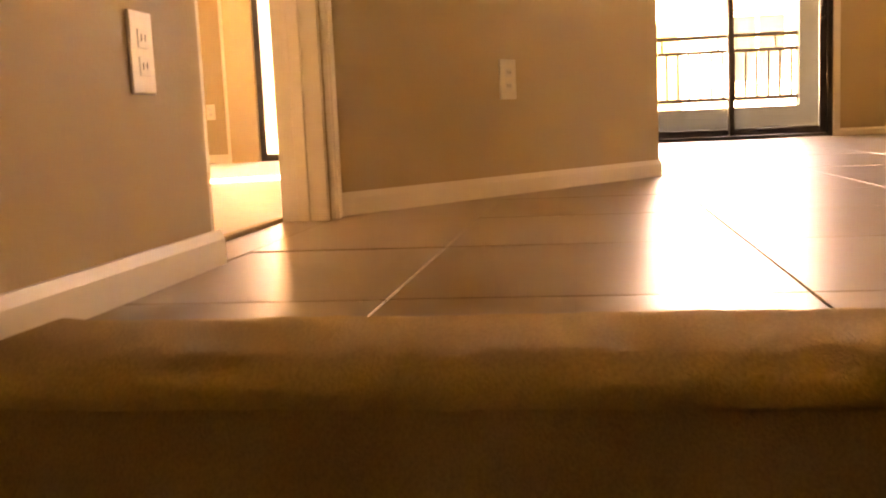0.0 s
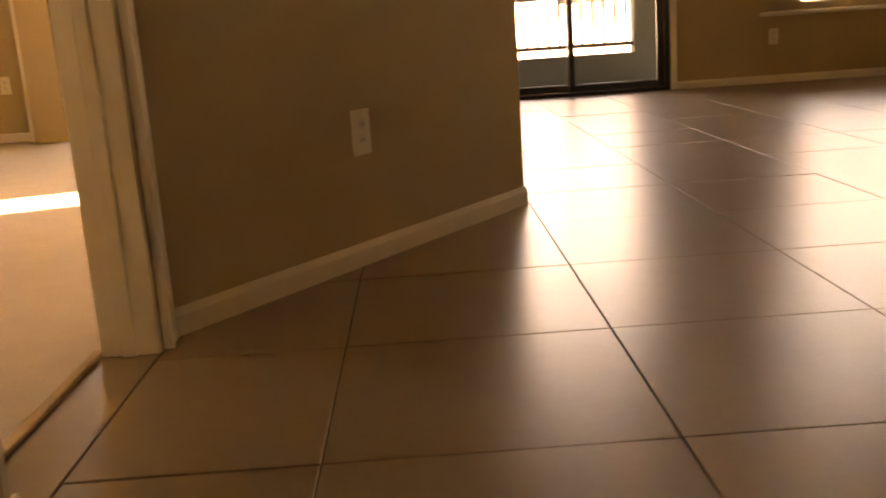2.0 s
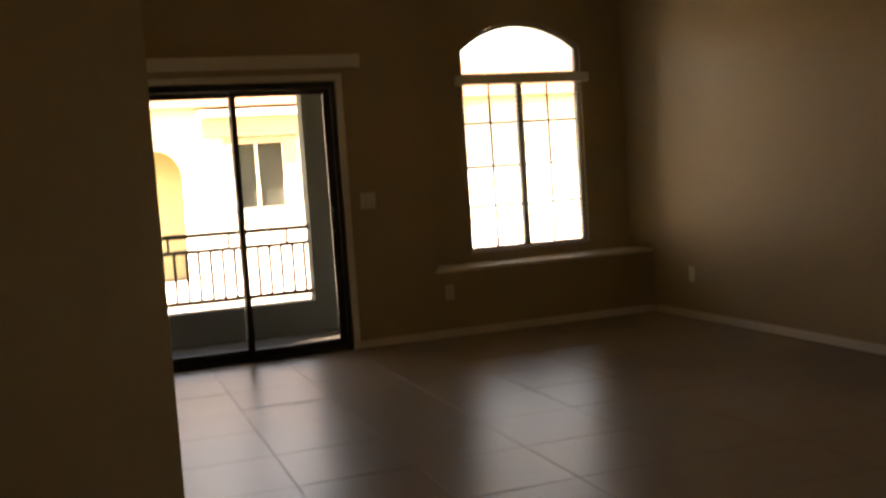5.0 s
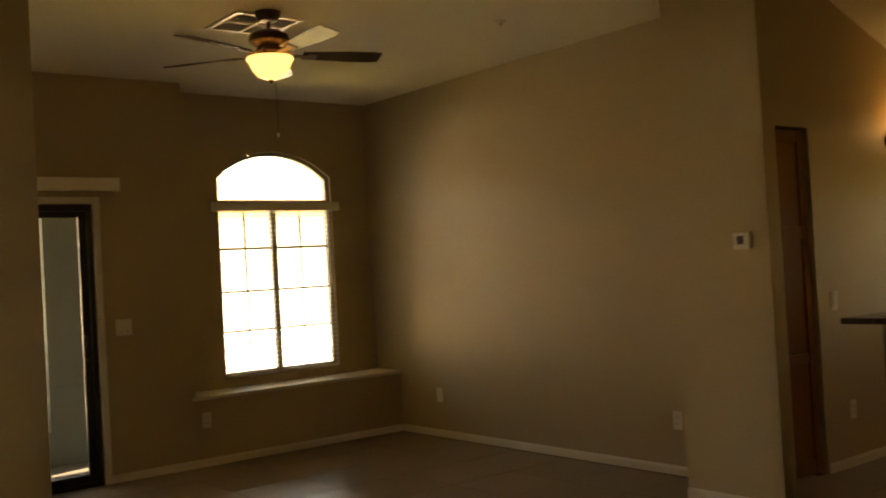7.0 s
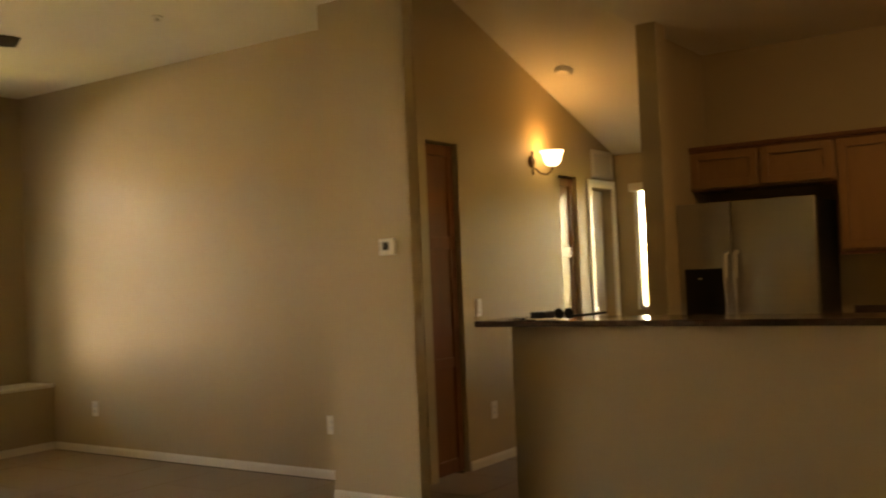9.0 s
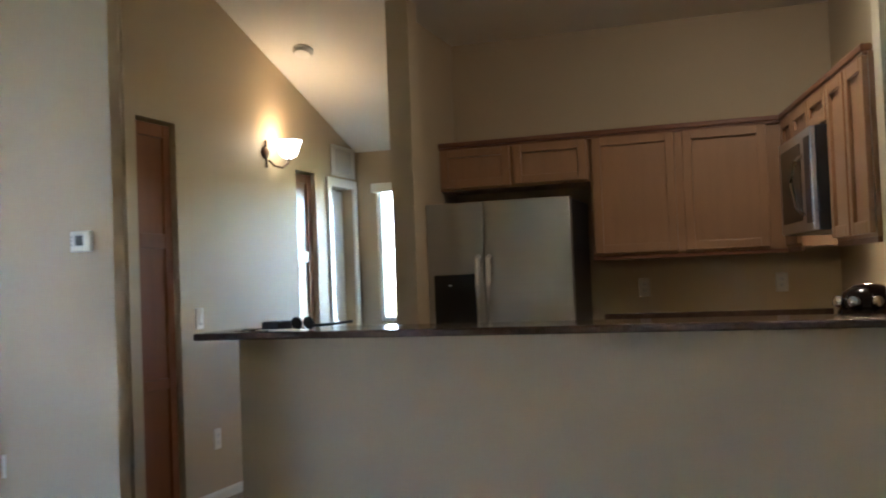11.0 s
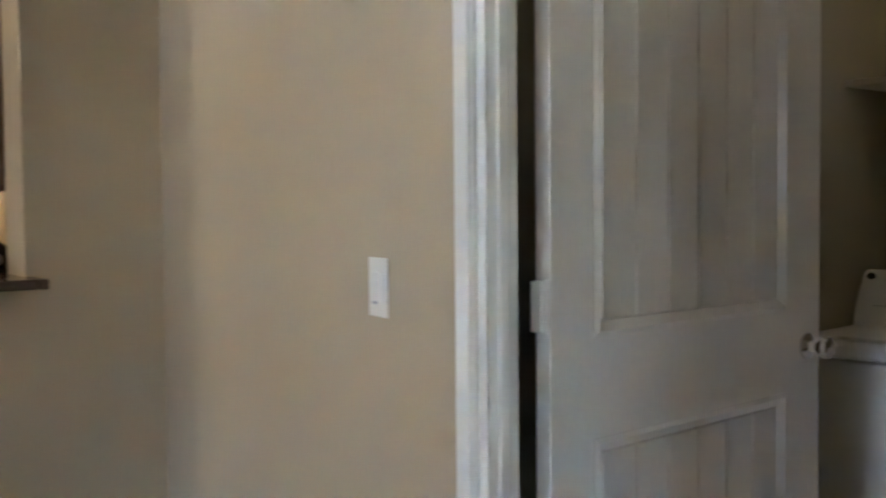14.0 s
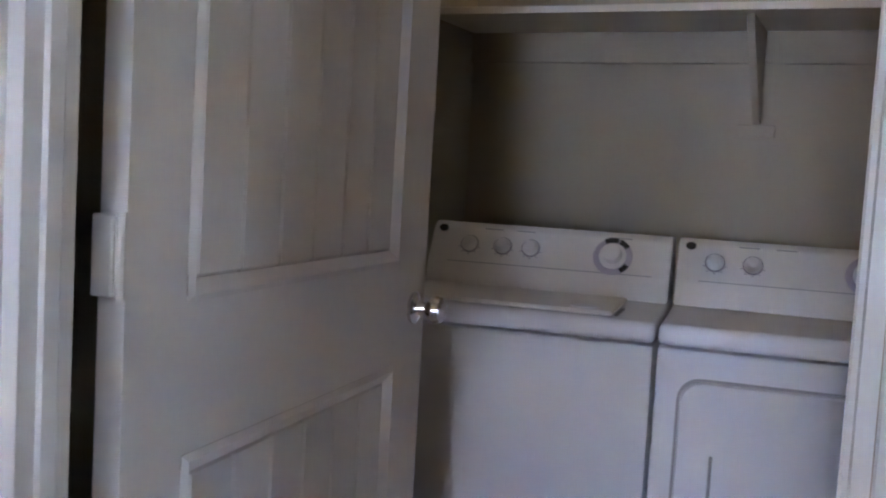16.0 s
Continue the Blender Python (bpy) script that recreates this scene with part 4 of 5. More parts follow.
south_part("handle", tube(B(), [(m0 + 0.60, -0.10, 1.80), (m0 + 0.60, -0.135, 1.77), (m0 + 0.60, -0.16, 1.66), (m0 + 0.60, -0.135, 1.53), (m0 + 0.60, -0.10, 1.50)], 0.011, 10), CHROME, mw, "curved steel handle", True)
south_part("cooktop_lamp", box(B(), srun(4.08), srun(3.96), 0.20, 0.25, 1.402, 1.4095, 0.003, 1), glow("warm_lamp_lens", (1.0, 0.62, 0.25), 2.0), mw, "warm lit cooktop lamp")
south_part("control_panel", box(B(), m1 - 0.15, m1 - 0.012, -0.103, -0.100, 1.45, 1.88, 0.001, 1), BLACK, mw)

# base cabinets, worktop and range below (mostly hidden by the bar)
cabinet("maple base cabinet under the worktop", EAST, 5.76, 6.60, 4.56, XBACK - 0.002, 0.0, 0.865, [(5.77, 6.17), (6.18, 6.59)], "base_cabinet")
cabinet("maple base cabinet beside the range", SOUTH, srun(3.62), srun(3.05), -0.27, 0.30, 0.0, 0.865, [(srun(3.61), srun(3.06))], "base_cabinet")
kt = thing("kitchen_worktop", (4.85, -6.4, 0.868), "dark granite kitchen worktop with a backsplash lip", "countertop")
wt = box(B(), 5.76, 6.90, 4.53, XBACK - 0.003, 0.867, 0.90, 0.004, 1)
wt.transform(EAST)
part("east_slab", wt, GRANITE, kt)
ws = box(B(), srun(3.625), srun(3.0), -0.30, 0.30, 0.867, 0.90, 0.004, 1)
ws.transform(SOUTH)
part("south_slab", ws, GRANITE, kt)
wb = box(B(), 5.76, 7.20, XBACK - 0.022, XBACK - 0.003, 0.901, 0.965, 0.003, 1)
wb.transform(EAST)
part("backsplash", wb, GRANITE, kt)
rg = thing("cooking_range", SOUTH @ Vector((srun(4.04), 0.0, 0)), "stainless and black cooking range below the microwave", "range")
south_part("body", box(B(), m0, m1, -0.30, 0.31, 0.02, 0.90, 0.005, 1), STEEL, rg)
south_part("cooktop", box(B(), m0 + 0.01, m1 - 0.01, -0.30, 0.25, 0.90, 0.915, 0.003, 1), BLACK, rg, "black glass cooktop")
south_part("oven_window", box(B(), m0 + 0.12, m1 - 0.12, -0.305, -0.30, 0.30, 0.62), BLACK, rg)
south_part("oven_handle", tube(B(), [(m0 + 0.08, -0.30, 0.74), (m0 + 0.08, -0.35, 0.74), (m1 - 0.08, -0.35, 0.74), (m1 - 0.08, -0.30, 0.74)], 0.012), CHROME, rg, smooth=True)
# black slow cooker with chrome knobs on the counter
pk = SOUTH @ Vector((srun(3.14), 0.0, 0))
pot = thing("slow_cooker", (pk.x, pk.y, 0.901), "glossy black rounded slow cooker with chrome trim", "slow cooker")
POTM = mat("glossy_black_enamel", (0.02, 0.012, 0.01), 0.08, var=0.1)
part("base", lathe(B(), [(0.105, 0.902), (0.125, 0.93), (0.13, 1.03), (0.12, 1.05)], Matrix.Translation((pk.x, pk.y, 0))), POTM, pot, "glossy black base", True)
part("lid", lathe(B(), [(0.125, 1.051), (0.12, 1.08), (0.10, 1.12), (0.06, 1.145), (0.02, 1.152)], Matrix.Translation((pk.x, pk.y, 0))), POTM, pot, "glossy black domed lid", True)
for dx, dy in ((-0.11, 0.06), (-0.125, -0.02), (-0.045, 0.115)):
    part("knob", lathe(B(), [(0.02, 0), (0.026, 0.012), (0.022, 0.03), (0.008, 0.036)], Matrix.Translation((pk.x + dx, pk.y + dy, 1.075)) @ Matrix.Rotation(math.atan2(dy, dx), 4, "Z") @ Matrix.Rotation(radians(80), 4, "Y"), 14), CHROME, pot, "chrome knob", True)
kl = thing("kitchen_ceiling_light", (3.3, -6.7, 2.908), "round white flush ceiling light in the kitchen", "ceiling light")
part("rim", lathe(B(), [(0.17, 2.908), (0.17, 2.885), (0.155, 2.88)], Matrix.Translation((3.3, -6.7, 0))), PLATE, kl, smooth=True)
part("diffuser", lathe(B(), [(0.155, 2.882), (0.14, 2.85), (0.09, 2.825), (0.02, 2.815)], Matrix.Translation((3.3, -6.7, 0))), glow("lit_diffuser", (1.0, 0.80, 0.50), 1.05), kl, "lit white diffuser", True)

# things on the bar
ph = thing("phone", (2.58, -4.655, ZB), "black phone lying on the bar", "phone")
part("body", box(B(), 2.53, 2.66, -4.70, -4.61, ZB, ZB + 0.045, 0.008, 2), BLACK, ph)
part("strap", tube(B(), [(2.56, -4.61, ZB + 0.006), (2.54, -4.55, ZB + 0.006), (2.58, -4.49, ZB + 0.006), (2.63, -4.46, ZB + 0.006)], 0.006), BLACK, ph)
sg = thing("sunglasses", (2.6, -4.85, ZB), "dark sunglasses folded on the bar", "sunglasses")
for y in (-4.77, -4.83):
    part("lens", lathe(B(), [(0.026, 0.0), (0.03, 0.004), (0.026, 0.008)], Matrix.Translation((2.57, y, ZB + 0.032)) @ Matrix.Rotation(radians(80), 4, "Y"), 18), BLACK, sg, "dark lens", True)
part("temple", tube(B(), [(2.57, -4.85, ZB + 0.02), (2.60, -4.93, ZB + 0.024), (2.62, -5.03, ZB + 0.034)], 0.007), BLACK, sg)
pp_ = thing("paper_sheet", (2.6, -4.75, ZB), "white folded paper sheet on the bar", "paper")
part("sheet", box(B(), 2.50, 2.55, -4.84, -4.66, ZB, ZB + 0.006, 0.002, 1), PLATE, pp_)
part("lower_sheet", box(B(), 2.492, 2.552, -4.78, -4.60, ZB + 0.0062, ZB + 0.009, 0.001, 1), SHELFM, pp_)
ky = thing("key_ring", (2.55, -4.53, ZB), "brass keys on a ring on the bar", "keys")
part("ring", tube(B(), [(2.55 + 0.018 * math.cos(a), -4.53 + 0.018 * math.sin(a), ZB + 0.004) for a in [i * math.pi / 6 for i in range(12)]], 0.002), CHROME, ky)
for a in (0.4, 1.0, 1.7):
    k_ = B()
    box(k_, 0.02, 0.07, -0.004, 0.004, 0.002, 0.005, 0.001, 1)
    box(k_, 0.012, 0.026, -0.011, 0.011, 0.002, 0.005, 0.001, 1)
    k_.transform(Matrix.Translation((2.55, -4.53, ZB)) @ Matrix.Rotation(a, 4, "Z"))
    part("key", k_, BRONZE, ky)

# ---- laundry ----
DXF = 0.466
DYH, DYE = -7.66, -8.60
ld = thing("laundry_door", (DXF, DYH, 0), "white two-panel plank-style door standing open into the laundry", "door")
db = B()
dz0, dz1 = 0.012, 2.025


def slab_with_panels(bm, xf, thick, y0, y1, z0, z1, panels):
    """A door leaf facing -x made of stiles and rails round recessed panels."""
    s_ = 0.117
    box(bm, xf, xf + thick, y0, y0 - s_, z0, z1)
    box(bm, xf, xf + thick, y1 + 0.15, y1, z0, z1)
    zs = [z0] + [v for p in panels for v in p] + [z1]
    for a, b in zip(zs[0::2], zs[1::2]):
        box(bm, xf, xf + thick, y0 - s_, y1 + 0.15, a, b)


PANELS = ((0.21, 0.815), (1.005, 1.87))
slab_with_panels(db, DXF, 0.036, DYH, DYE, dz0, dz1, PANELS)
part("leaf", db, DOORP, ld)
for a, b in PANELS:
    ya, yb = DYH - 0.117, DYE + 0.15
    # sloped moulding frame and planked panel
    mo = B()
    o = [(ya, a), (yb, a), (yb, b), (ya, b)]
    k = 0.028
    i_ = [(ya - k, a + k), (yb + k, a + k), (yb + k, b - k), (ya - k, b - k)]
    vo = [mo.verts.new((DXF - 0.001, y, z)) for y, z in o]
    vm = [mo.verts.new((DXF - 0.006, (y * 2 + y2) / 3, (z * 2 + z2) / 3)) for (y, z), (y2, z2) in zip(o, i_)]
    vi = [mo.verts.new((DXF + 0.007, y, z)) for y, z in i_]
    for ra, rb in ((vo, vm), (vm, vi)):
        for q_ in range(4):
            mo.faces.new((ra[q_], ra[(q_ + 1) % 4], rb[(q_ + 1) % 4], rb[q_]))
    part("moulding", mo, DOORP, ld)
    n_ = 6
    w_ = (ya - yb - 2 * k) / n_
    for j in range(n_):
        pl = box(B(), DXF + 0.0045, DXF + 0.024, ya - k - w_ * j - 0.0002, ya - k - w_ * (j + 1) + 0.0002, a + k, b - k, 0.0045, 1)
        part("plank", pl, DOORP, ld)
for z in (0.30, 1.07, 1.82):
    hg = B()
    box(hg, DXF + 0.001, DXF + 0.034, DYH, DYH + 0.003, z - 0.045, z + 0.045)
    box(hg, DXF + 0.002, DXF + 0.03, DYH + 0.003, DYH + 0.022, z - 0.045, z + 0.045, 0.002, 1)
    rod(hg, (DXF - 0.002, DYH + 0.012, z - 0.048), (DXF - 0.002, DYH + 0.012, z + 0.048), 0.006, 10)
    part("hinge", hg, TRIM, ld, "painted hinge")
for sgn in (-1, 1):
    xk = DXF if sgn < 0 else DXF + 0.036
    part("door_knob", lathe(B(), [(0.030, 0.0), (0.031, 0.006), (0.014, 0.012), (0.011, 0.028), (0.020, 0.036), (0.027, 0.048), (0.025, 0.060), (0.012, 0.066)],
                            Matrix.Translation((xk, DYE + 0.06, 0.915)) @ Matrix.Rotation(radians(90 * sgn), 4, "Y"), 24), CHROME, ld, "satin nickel door knob", True)

ld.rotation_euler = (0, 0, radians(4.7))


# grey of the added rings that draw the shaded outline of the knobs
KNOB_SHADE = mat("knob_shade_grey", (0.30, 0.29, 0.30), 0.4, var=0.05)


def rounded_panel(x0, x1, z0, z1, y, depth, r):
    """A flat panel with round corners, standing proud of the plane y."""
    bm = B()
    pts = []
    for cx, cz, a0 in ((x1 - r, z1 - r, 0), (x0 + r, z1 - r, 90), (x0 + r, z0 + r, 180), (x1 - r, z0 + r, 270)):
        for q in range(7):
            a = radians(a0 + 15 * q)
            pts.append((cx + r * math.cos(a), cz + r * math.sin(a)))
    rings = [[bm.verts.new((px + (0.004 if px < (x0 + x1) / 2 else -0.004) * k, y + d, pz - (0.004 if pz > (z0 + z1) / 2 else -0.004) * k)) for px, pz in pts]
             for d, k in ((0.0, 0), (depth * 0.7, 0), (depth, 1))]
    n = len(pts)
    for a, b in zip(rings, rings[1:]):
        for q in range(n):
            bm.faces.new((a[q], b[q], b[(q + 1) % n], a[(q + 1) % n]))
    bm.faces.new(rings[-1][::-1])
    return bm


def washer(name, x0, x1, label, knobs, dial, door):
    """A top-panel laundry machine facing +y between x0 (west) and x1 (east)."""
    yf, yb, zt = -8.98, -9.52, 0.878
    cx = (x0 + x1) / 2
    t = thing(name, (cx, -9.2, 0), label, name.replace("_", " "))
    part("cabinet_body", box(B(), x0, x1, yb, yf, 0.02, 0.825, 0.008, 2), ENAMEL, t, smooth=True)
    part("top_panel", box(B(), x0, x1, yb, yf + 0.006, 0.829, zt, 0.014, 3), ENAMEL, t, "white enamel top", True)
    co = B()
    prof = [(-9.335, zt), (-9.355, zt + 0.06), (-9.405, 1.035), (-9.43, 1.048), (-9.49, 1.045), (-9.515, 1.0), (-9.515, zt)]
    v0 = [co.verts.new((x0 + 0.004, y, z)) for y, z in prof]
    v1 = [co.verts.new((x1 - 0.004, y, z)) for y, z in prof]
    for i in range(len(prof)):
        j = (i + 1) % len(prof)
        co.faces.new((v0[i], v0[j], v1[j], v1[i]))
    co.faces.new(v0[::-1])
    co.faces.new(v1)
    bmesh.ops.bevel(co, geom=co.edges[:], offset=0.006, segments=2, profile=0.5, affect="EDGES")
    con = part("console", co, ENAMEL2, t, "off-white control console", True)
    tilt = math.atan2(0.05, 0.107)

    def face(px, s, d=0.0):
        """A place on the sloped console face: plan x, s from bottom to top."""
        y = -9.355 - 0.05 * s
        z = zt + 0.06 + 0.107 * s
        return Vector((px, y + 0.003 + d, z))

    rot = Matrix.Rotation(radians(-90) + tilt, 4, "X")
    for px in knobs:
        m = Matrix.Translation(face(px, 0.5)) @ rot @ Matrix.Scale(0.82, 4)
        part("knob_shade", lathe(B(), [(0.031, -0.002), (0.031, 0.0015), (0.026, 0.002)], m, 22), KNOB_SHADE, con, "grey ring for the shade round the knob", True)
        kn = part("knob", lathe(B(), [(0.026, 0.0), (0.027, 0.006), (0.021, 0.012), (0.018, 0.026), (0.014, 0.029)], m, 22), ENAMEL2, con, smooth=True)
        kb = box(B(), -0.005, 0.005, -0.018, 0.018, 0.026, 0.033, 0.001, 1)
        kb.transform(m @ Matrix.Rotation(radians(30), 4, "Z"))
        part("knob_grip", kb, ENAMEL2, con)
        for g in range(5):
            a = radians(20 + 35 * g)
            mk = box(B(), -0.004, 0.004, -0.0012, 0.0012, 0, 0.0008)
            mk.transform(m @ Matrix.Translation((0.036 * math.cos(a), 0.036 * math.sin(a), 0)))
            part("mark", mk, GREY, con)
    if dial is not None:
        m = Matrix.Translation(face(dial, 0.45)) @ rot
        part("dial_ring", lathe(B(), [(0.050, -0.004), (0.052, 0.001), (0.046, 0.004), (0.034, 0.004)], m, 30), mat("dial_grey", (0.46, 0.44, 0.50), 0.4), con, "grey dial ring", True)
        part("dial", lathe(B(), [(0.036, 0.0), (0.036, 0.008), (0.026, 0.014), (0.022, 0.034), (0.016, 0.037)], m, 26), ENAMEL2, con, "white cycle dial", True)
        for a0, a1 in ((215, 250), (255, 300), (120, 150)):
            seg = B()
            n_ = 6
            vs = []
            for q_ in range(n_ + 1):
                a = radians(a0 + (a1 - a0) * q_ / n_)
                vs.append([seg.verts.new((r * math.cos(a), r * math.sin(a), 0.0055)) for r in (0.038, 0.052)])
            for q_ in range(n_):
                seg.faces.new((vs[q_][0], vs[q_][1], vs[q_ + 1][1], vs[q_ + 1][0]))
            seg.transform(m)
            part("dial_band", seg, BLACK, con, "dark cycle band")
    m = Matrix.Translation(face(x1 - 0.035, 0.86)) @ rot
    part("badge", lathe(B(), [(0.013, -0.002), (0.013, 0.002), (0.010, 0.003)], m @ Matrix.Diagonal((1, 0.8, 1, 1)), 18), BLACK, con, "small dark round badge")
    for px, w_ in ((x1 - 0.18, 0.05), (x1 - 0.27, 0.05), (x0 + 0.14, 0.06)):
        mk = box(B(), -w_ / 2, w_ / 2, -0.0015, 0.0015, 0, 0.0008)
        mk.transform(Matrix.Translation(face(px, 0.9)) @ rot)
        part("legend_bar", mk, GREY, con, "illegible grey legend")
    mk = box(B(), x0 + 0.05, x1 - 0.06, -0.001, 0.001, 0, 0.0008)
    mk.transform(Matrix.Translation(face(0, 0.05)) @ rot)
    part("trim_line", mk, GREY, con)
    if door:
        dd = rounded_panel(x0 + 0.07, x1 - 0.055, 0.16, 0.757, yf, 0.016, 0.045)
        part("door_surround", rounded_panel(x0 + 0.064, x1 - 0.049, 0.154, 0.763, yf, 0.004, 0.05), GREY, t)
        dr = part("loading_door", dd, ENAMEL, t, "white dryer door", True)
        part("door_pull", box(B(), x1 - 0.135, x1 - 0.128, yf + 0.016, yf + 0.024, 0.38, 0.60, 0.003, 1), GREY, dr)
    else:
        lid = part("lid", box(B(), x0 + 0.10, x1 - 0.03, -9.30, -9.005, zt + 0.001, zt + 0.012, 0.005, 2), ENAMEL2, t, "off-white lid", True)
        part("lid_slot", box(B(), x0 + 0.088, x0 + 0.096, -9.15, -9.01, zt + 0.001, zt + 0.003), GREY, lid)
        part("lid_grip", lathe(B(), [(0.035, 0.0), (0.030, 0.003), (0.01, 0.004)], Matrix.Translation((x0 + 0.17, -9.045, zt + 0.012)), 20), ENAMEL, lid)
    for px in (x0 + 0.06, x1 - 0.06):
        for py in (yb + 0.06, yf - 0.06):
            part("foot", rod(B(), (px, py, 0.0), (px, py, 0.022), 0.02), BLACK, t)
    turn = Matrix.Rotation(radians(7), 3, "Z")
    pivot = Vector((0.205, -9.43, 0))
    t.location = pivot + turn @ (t.location - pivot)
    t.rotation_euler = (0, 0, radians(7))
    return t


washer("washing_machine", 0.209, 0.875, "white top-loading washing machine with a rear console", (0.758, 0.664, 0.586), 0.364, False)
washer("clothes_dryer", -0.49, 0.201, "white clothes dryer beside the washing machine", (0.103, 0.010), -0.26, True)
sh = thing("laundry_shelf", (0.3, -9.4, 1.60), "white painted laundry shelf on a bracket", "shelf")
part("board", box(B(), -0.678, 0.899, -9.618, -9.28, 1.612, 1.632, 0.002, 1), SHELFM, sh)
part("cleat", box(B(), -0.678, 0.899, -9.618, -9.60, 1.525, 1.611), CLOSETP, sh)
bk = B()
v = [bk.verts.new(p) for x in (0.04, 0.058) for p in ((x, -9.60, 1.611), (x, -9.32, 1.611), (x, -9.33, 1.59), (x, -9.58, 1.37), (x, -9.60, 1.36))]
for f in ((0, 1, 2, 3, 4), (9, 8, 7, 6, 5)):
    bk.faces.new([v[i] for i in f])
for i in range(5):
    j = (i + 1) % 5
    bk.faces.new((v[i], v[i + 5], v[j + 5], v[j]))
# bracket and foot take the tan wall colour for the shade under the shelf
part("bracket", bk, CLOSETP, sh)
part("bracket_foot", box(B(), 0.0, 0.10, -9.618, -9.606, 1.325, 1.36, 0.002, 1), CLOSETP, sh)

ll = thing("laundry_ceiling_light", (0.25, -8.75, 2.748), "round white flush ceiling light in the laundry", "ceiling light")
part("rim", lathe(B(), [(0.14, 2.748), (0.14, 2.73), (0.128, 2.725)], Matrix.Translation((0.25, -8.75, 0))), PLATE, ll, smooth=True)
part("diffuser", lathe(B(), [(0.128, 2.727), (0.115, 2.70), (0.07, 2.68), (0.02, 2.673)], Matrix.Translation((0.25, -8.75, 0))), glow("warm_lit_diffuser", (1.0, 0.78, 0.46), 0.22), ll, "lit warm diffuser", True)

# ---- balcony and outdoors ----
structure("balcony_floor", box(B(), -2.4, 0.67, 0.141, 1.40, -0.15, -0.02), CONC, "grey concrete balcony floor, coloured dark for shade", "floor")
structure("balcony_parapet", box(B(), -2.4, 0.03, 1.20, 1.38, -0.02, 0.26), STUCCO, "grey stucco balcony parapet, coloured dark for shade", "parapet")
structure("balcony_side", box(B(), 0.45, 0.67, 0.141, 1.38, -0.02, 2.75), STUCCO, "unseen grey stucco balcony side wall", "wall")
structure("balcony_column", box(B(), -0.005, 0.449, 1.197, 1.383, -0.02, 2.75), STUCCO, "grey stucco balcony column beside the railing, coloured dark for shade", "column")
# far side wall and roof: unseen, added to keep sun off the sliding door
structure("added_balcony_side", box(B(), -2.62, -2.4, 0.141, 1.38, -0.02, 2.75), STUCCO, "unseen grey stucco balcony side wall", "wall")
structure("added_balcony_roof", box(B(), -2.62, 0.67, 0.141, 1.45, 2.75, 2.9), STUCCO, "unseen stucco balcony roof added to block the sun", "ceiling")
rl = thing("balcony_railing", (-1.2, 1.29, 0.26), "dark metal balcony railing with vertical bars", "railing")
for z, h_ in ((0.90, 0.034), (0.765, 0.028), (0.335, 0.034)):
    part("rail", box(B(), -2.398, 0.028, 1.275, 1.305, z - h_ / 2, z + h_ / 2 + 0.006, 0.003, 1), FRAME, rl)
for k in range(24):
    x = -0.06 - 0.1 * k
    part("baluster", box(B(), x - 0.0115, x + 0.0115, 1.279, 1.301, 0.345, 0.758), FRAME, rl)
for k in range(5):
    x = -0.2 - 0.5 * k
    part("upright", box(B(), x - 0.010, x + 0.010, 1.280, 1.300, 0.775, 0.886), FRAME, rl)

structure("ground", prism(B(), [(-600, -600), (600, -600), (600, 900), (-600, 900)], -3.3, -3.2), GRASS, "sunny lawn and ground outside", "ground")
hs = thing("apartment_building", (2, 16, -3.2), "sunlit cream stucco apartment building across the lawn", "building")
YH = 14.0
wb_ = B()
for x0, x1, z0, z1 in ((-14, -0.95, -3.2, 3.0), (-0.95, 0.15, -3.2, -0.6), (0.15, 1.22, -3.2, 3.0), (1.22, 2.30, -3.2, 0.86), (1.22, 2.30, 2.24, 3.0), (2.30, 14, -3.2, 3.0)):
    box(wb_, x0, x1, YH, YH + 0.3, z0, z1)
for k in range(10):
    a0, a1 = math.pi * k / 10, math.pi * (k + 1) / 10
    pa = [(-0.4 - 0.55 * math.cos(a), 1.65 + 0.55 * math.sin(a)) for a in (a0, a1)]
    vs = [wb_.verts.new((x, y, z)) for y in (YH, YH + 0.3) for x, z in (*pa, (pa[1][0], 3.0), (pa[0][0], 3.0))]
    for f in ((0, 1, 2, 3), (7, 6, 5, 4), (0, 4, 5, 1)):
        wb_.faces.new([vs[i] for i in f])
box(wb_, -14, 14, YH + 6, YH + 6.3, -3.2, 3.0)
part("wall", wb_, CREAM, hs)
part("arch_recess", box(B(), -1.3, 0.4, YH + 1.2, YH + 1.3, -0.6, 2.6), YELLOW, hs, "ochre recess wall")
part("recess_window", box(B(), -0.95, -0.42, YH + 1.15, YH + 1.2, 0.6, 1.9), DARKGLASS, hs)
wn1 = part("window", box(B(), 1.22, 2.30, YH + 0.12, YH + 0.16, 0.86, 2.24), DARKGLASS, hs, "dark window pane")
part("window_frame", box(B(), 1.70, 1.76, YH + 0.08, YH + 0.12, 0.86, 2.24), TRIM, wn1)
sd_ = B()
box(sd_, 1.02, 2.56, YH - 0.22, YH - 0.002, 2.24, 2.36)
box(sd_, 2.30, 2.56, YH - 0.22, YH - 0.002, 0.86, 2.24)
box(sd_, 1.02, 2.30, YH - 0.12, YH - 0.002, 0.74, 0.86)
part("window_surround", sd_, TAUPE, hs, "taupe window surround")
part("frieze", box(B(), 0.62, 5.5, YH - 0.35, YH - 0.003, 2.38, 2.78), TAUPE, hs, "taupe frieze under the eave")
part("eave", box(B(), 0.5, 5.7, YH - 0.7, YH + 0.3, 2.80, 2.92), CREAM, hs, "pale eave")
rfb = B()
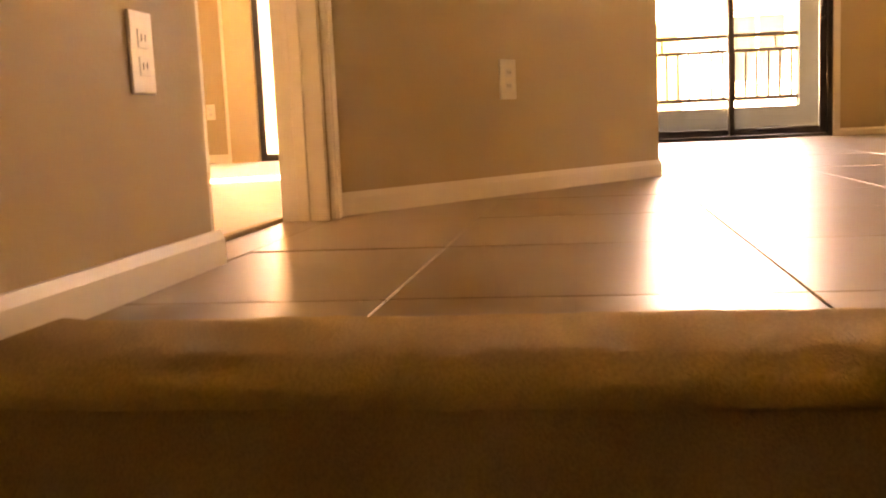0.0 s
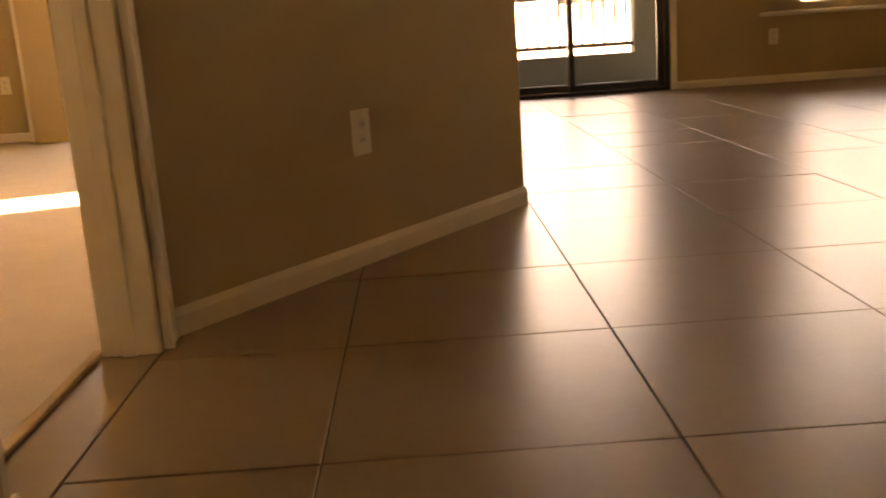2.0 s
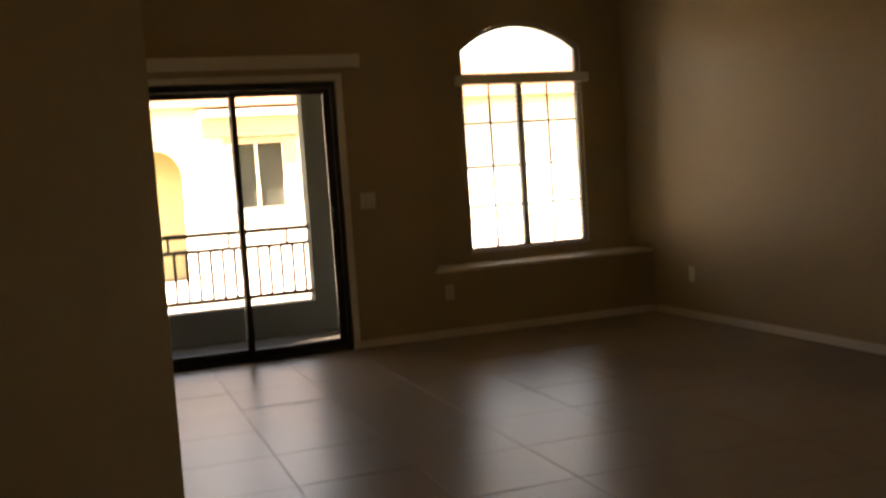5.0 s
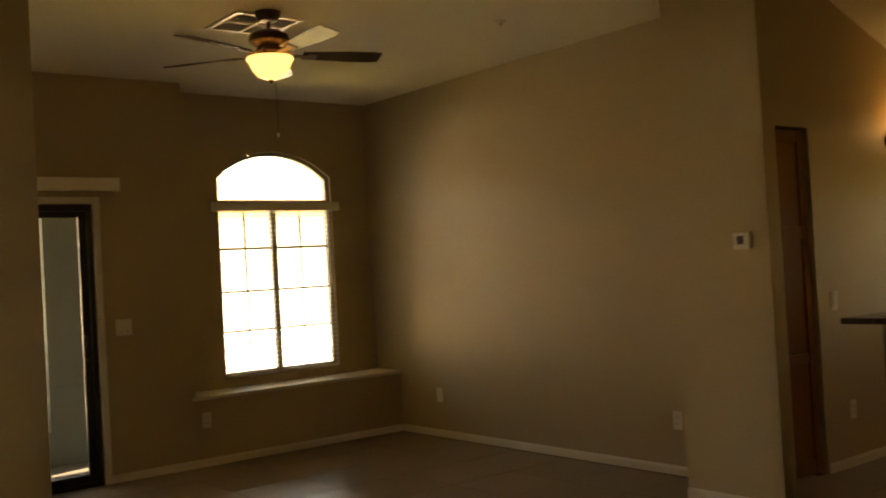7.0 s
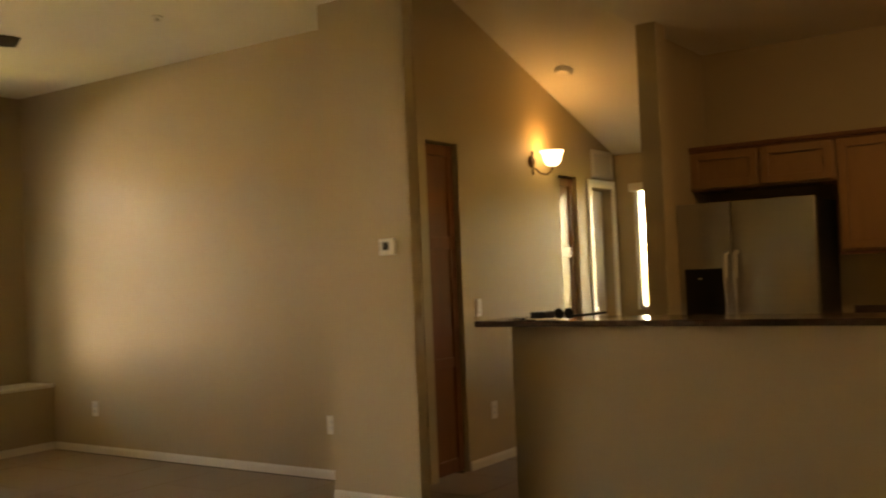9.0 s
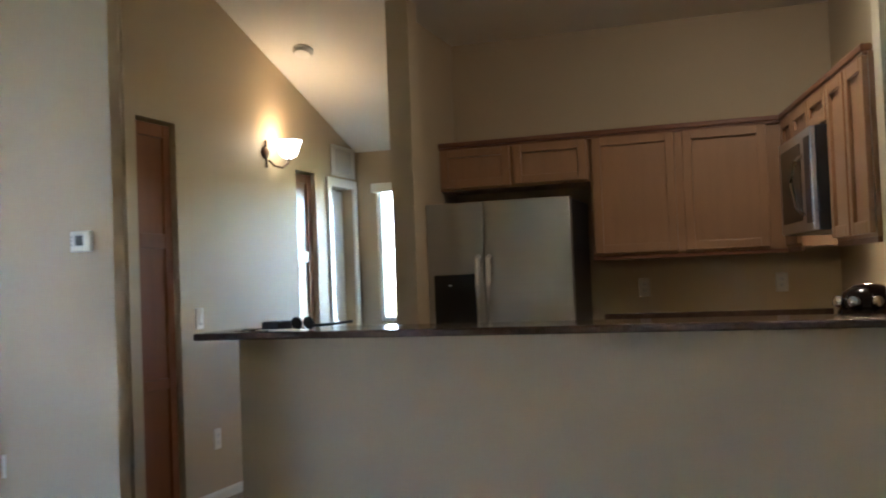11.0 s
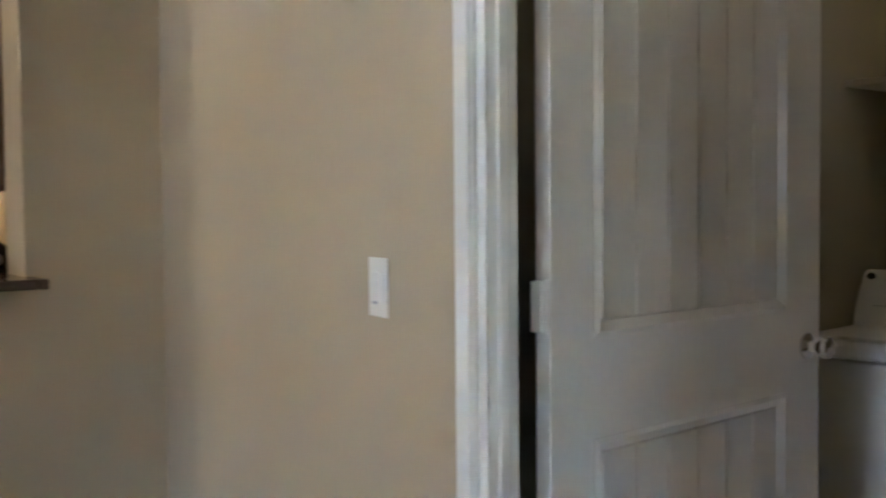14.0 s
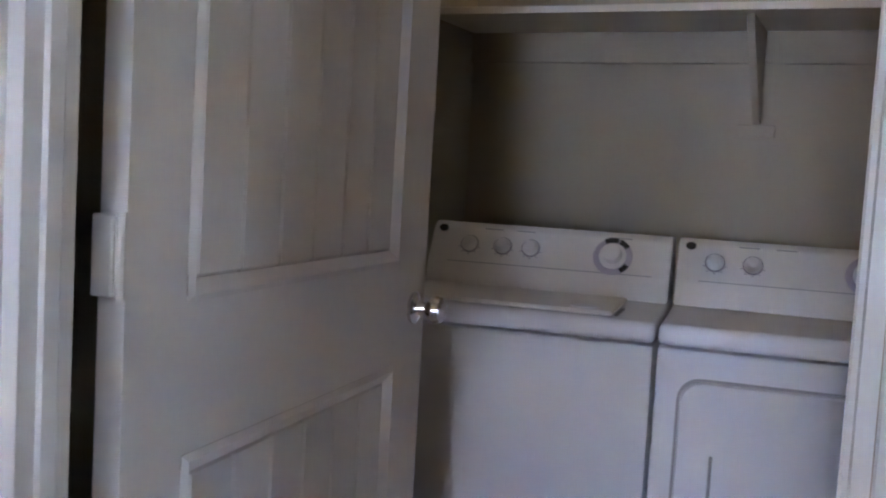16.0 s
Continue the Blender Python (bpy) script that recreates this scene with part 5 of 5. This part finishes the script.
vs = [rfb.verts.new(p) for p in ((-14, YH - 0.7, 3.0), (14, YH - 0.7, 3.0), (14, YH + 6.9, 3.0), (-14, YH + 6.9, 3.0), (-14, YH + 3, 4.3), (14, YH + 3, 4.3))]
for f in ((0, 1, 5, 4), (2, 3, 4, 5), (0, 4, 3), (1, 2, 5), (0, 3, 2, 1)):
    rfb.faces.new([vs[i] for i in f])
part("roof", rfb, ROOFT, hs, "low clay tile roof")
part("walkway", box(B(), -14, 14, YH - 1.4, YH - 0.002, -1.15, -0.95), CREAM, hs, "pale balcony slab")

# ---- floor tiles, each a piece ----
TS, J = 0.528, 0.0035
tme = bpy.data.meshes.new("floor_tile")
tb = B()
box(tb, J / 2, TS - J / 2, J / 2, TS - J / 2, -0.012, 0.0, 0.0009, 1)
tb.to_mesh(tme)
tb.free()
tme.materials.append(TILE)
rng = random.Random(4)
cut = {}


def inside(cx, cy):
    if cy > 0.0 or cx > XE:
        return False
    if cx < (-1.61 if cy > -4.37 else -1.61 + (cy + 4.37) * 0.888) - 0.02 and cy > -5.5:
        return False
    return True


X0T, Y0T = -1.605 - 3 * TS, -5.20 - 4 * TS
for i in range(18):
    for j in range(14):
        xa, ya = X0T + i * TS, Y0T + j * TS
        xb, yb = xa + TS, ya + TS
        cx, cy = (xa + xb) / 2, (ya + yb) / 2
        lox, hix = max(xa, XW + 0.001), xb
        loy, hiy = max(ya, NOSE + 0.185 if xb < -1.2 else -7.75), min(yb, -0.001 if xa < XE else -3.7)
        if cx > XE and cy > -3.4:
            continue
        if hix - lox < 0.03 or hiy - loy < 0.03 or (xa < 2.6 and not inside(xb - 0.03, ya + 0.03)) or xa > 5:
            continue
        if xa < XE < xb and cy > -3.2:
            hix = XE - 0.001
        full = abs(hix - lox - TS) < 1e-6 and abs(hiy - loy - TS) < 1e-6
        me = tme
        if not full:
            key = (round(hix - lox, 4), round(hiy - loy, 4))
            if key not in cut:
                nb = box(B(), J / 2, key[0] - J / 2, J / 2, key[1] - J / 2, -0.012, 0.0, 0.0009, 1)
                cut[key] = bpy.data.meshes.new("floor_tile")
                nb.to_mesh(cut[key])
                nb.free()
                cut[key].materials.append(TILE)
            me = cut[key]
        o = new("floor_tile", me)
        o.parent = floor
        o.location = (lox, loy, rng.uniform(-0.0006, 0.0006))
        o.rotation_euler = (rng.uniform(-0.0012, 0.0012), rng.uniform(-0.0012, 0.0012), 0)
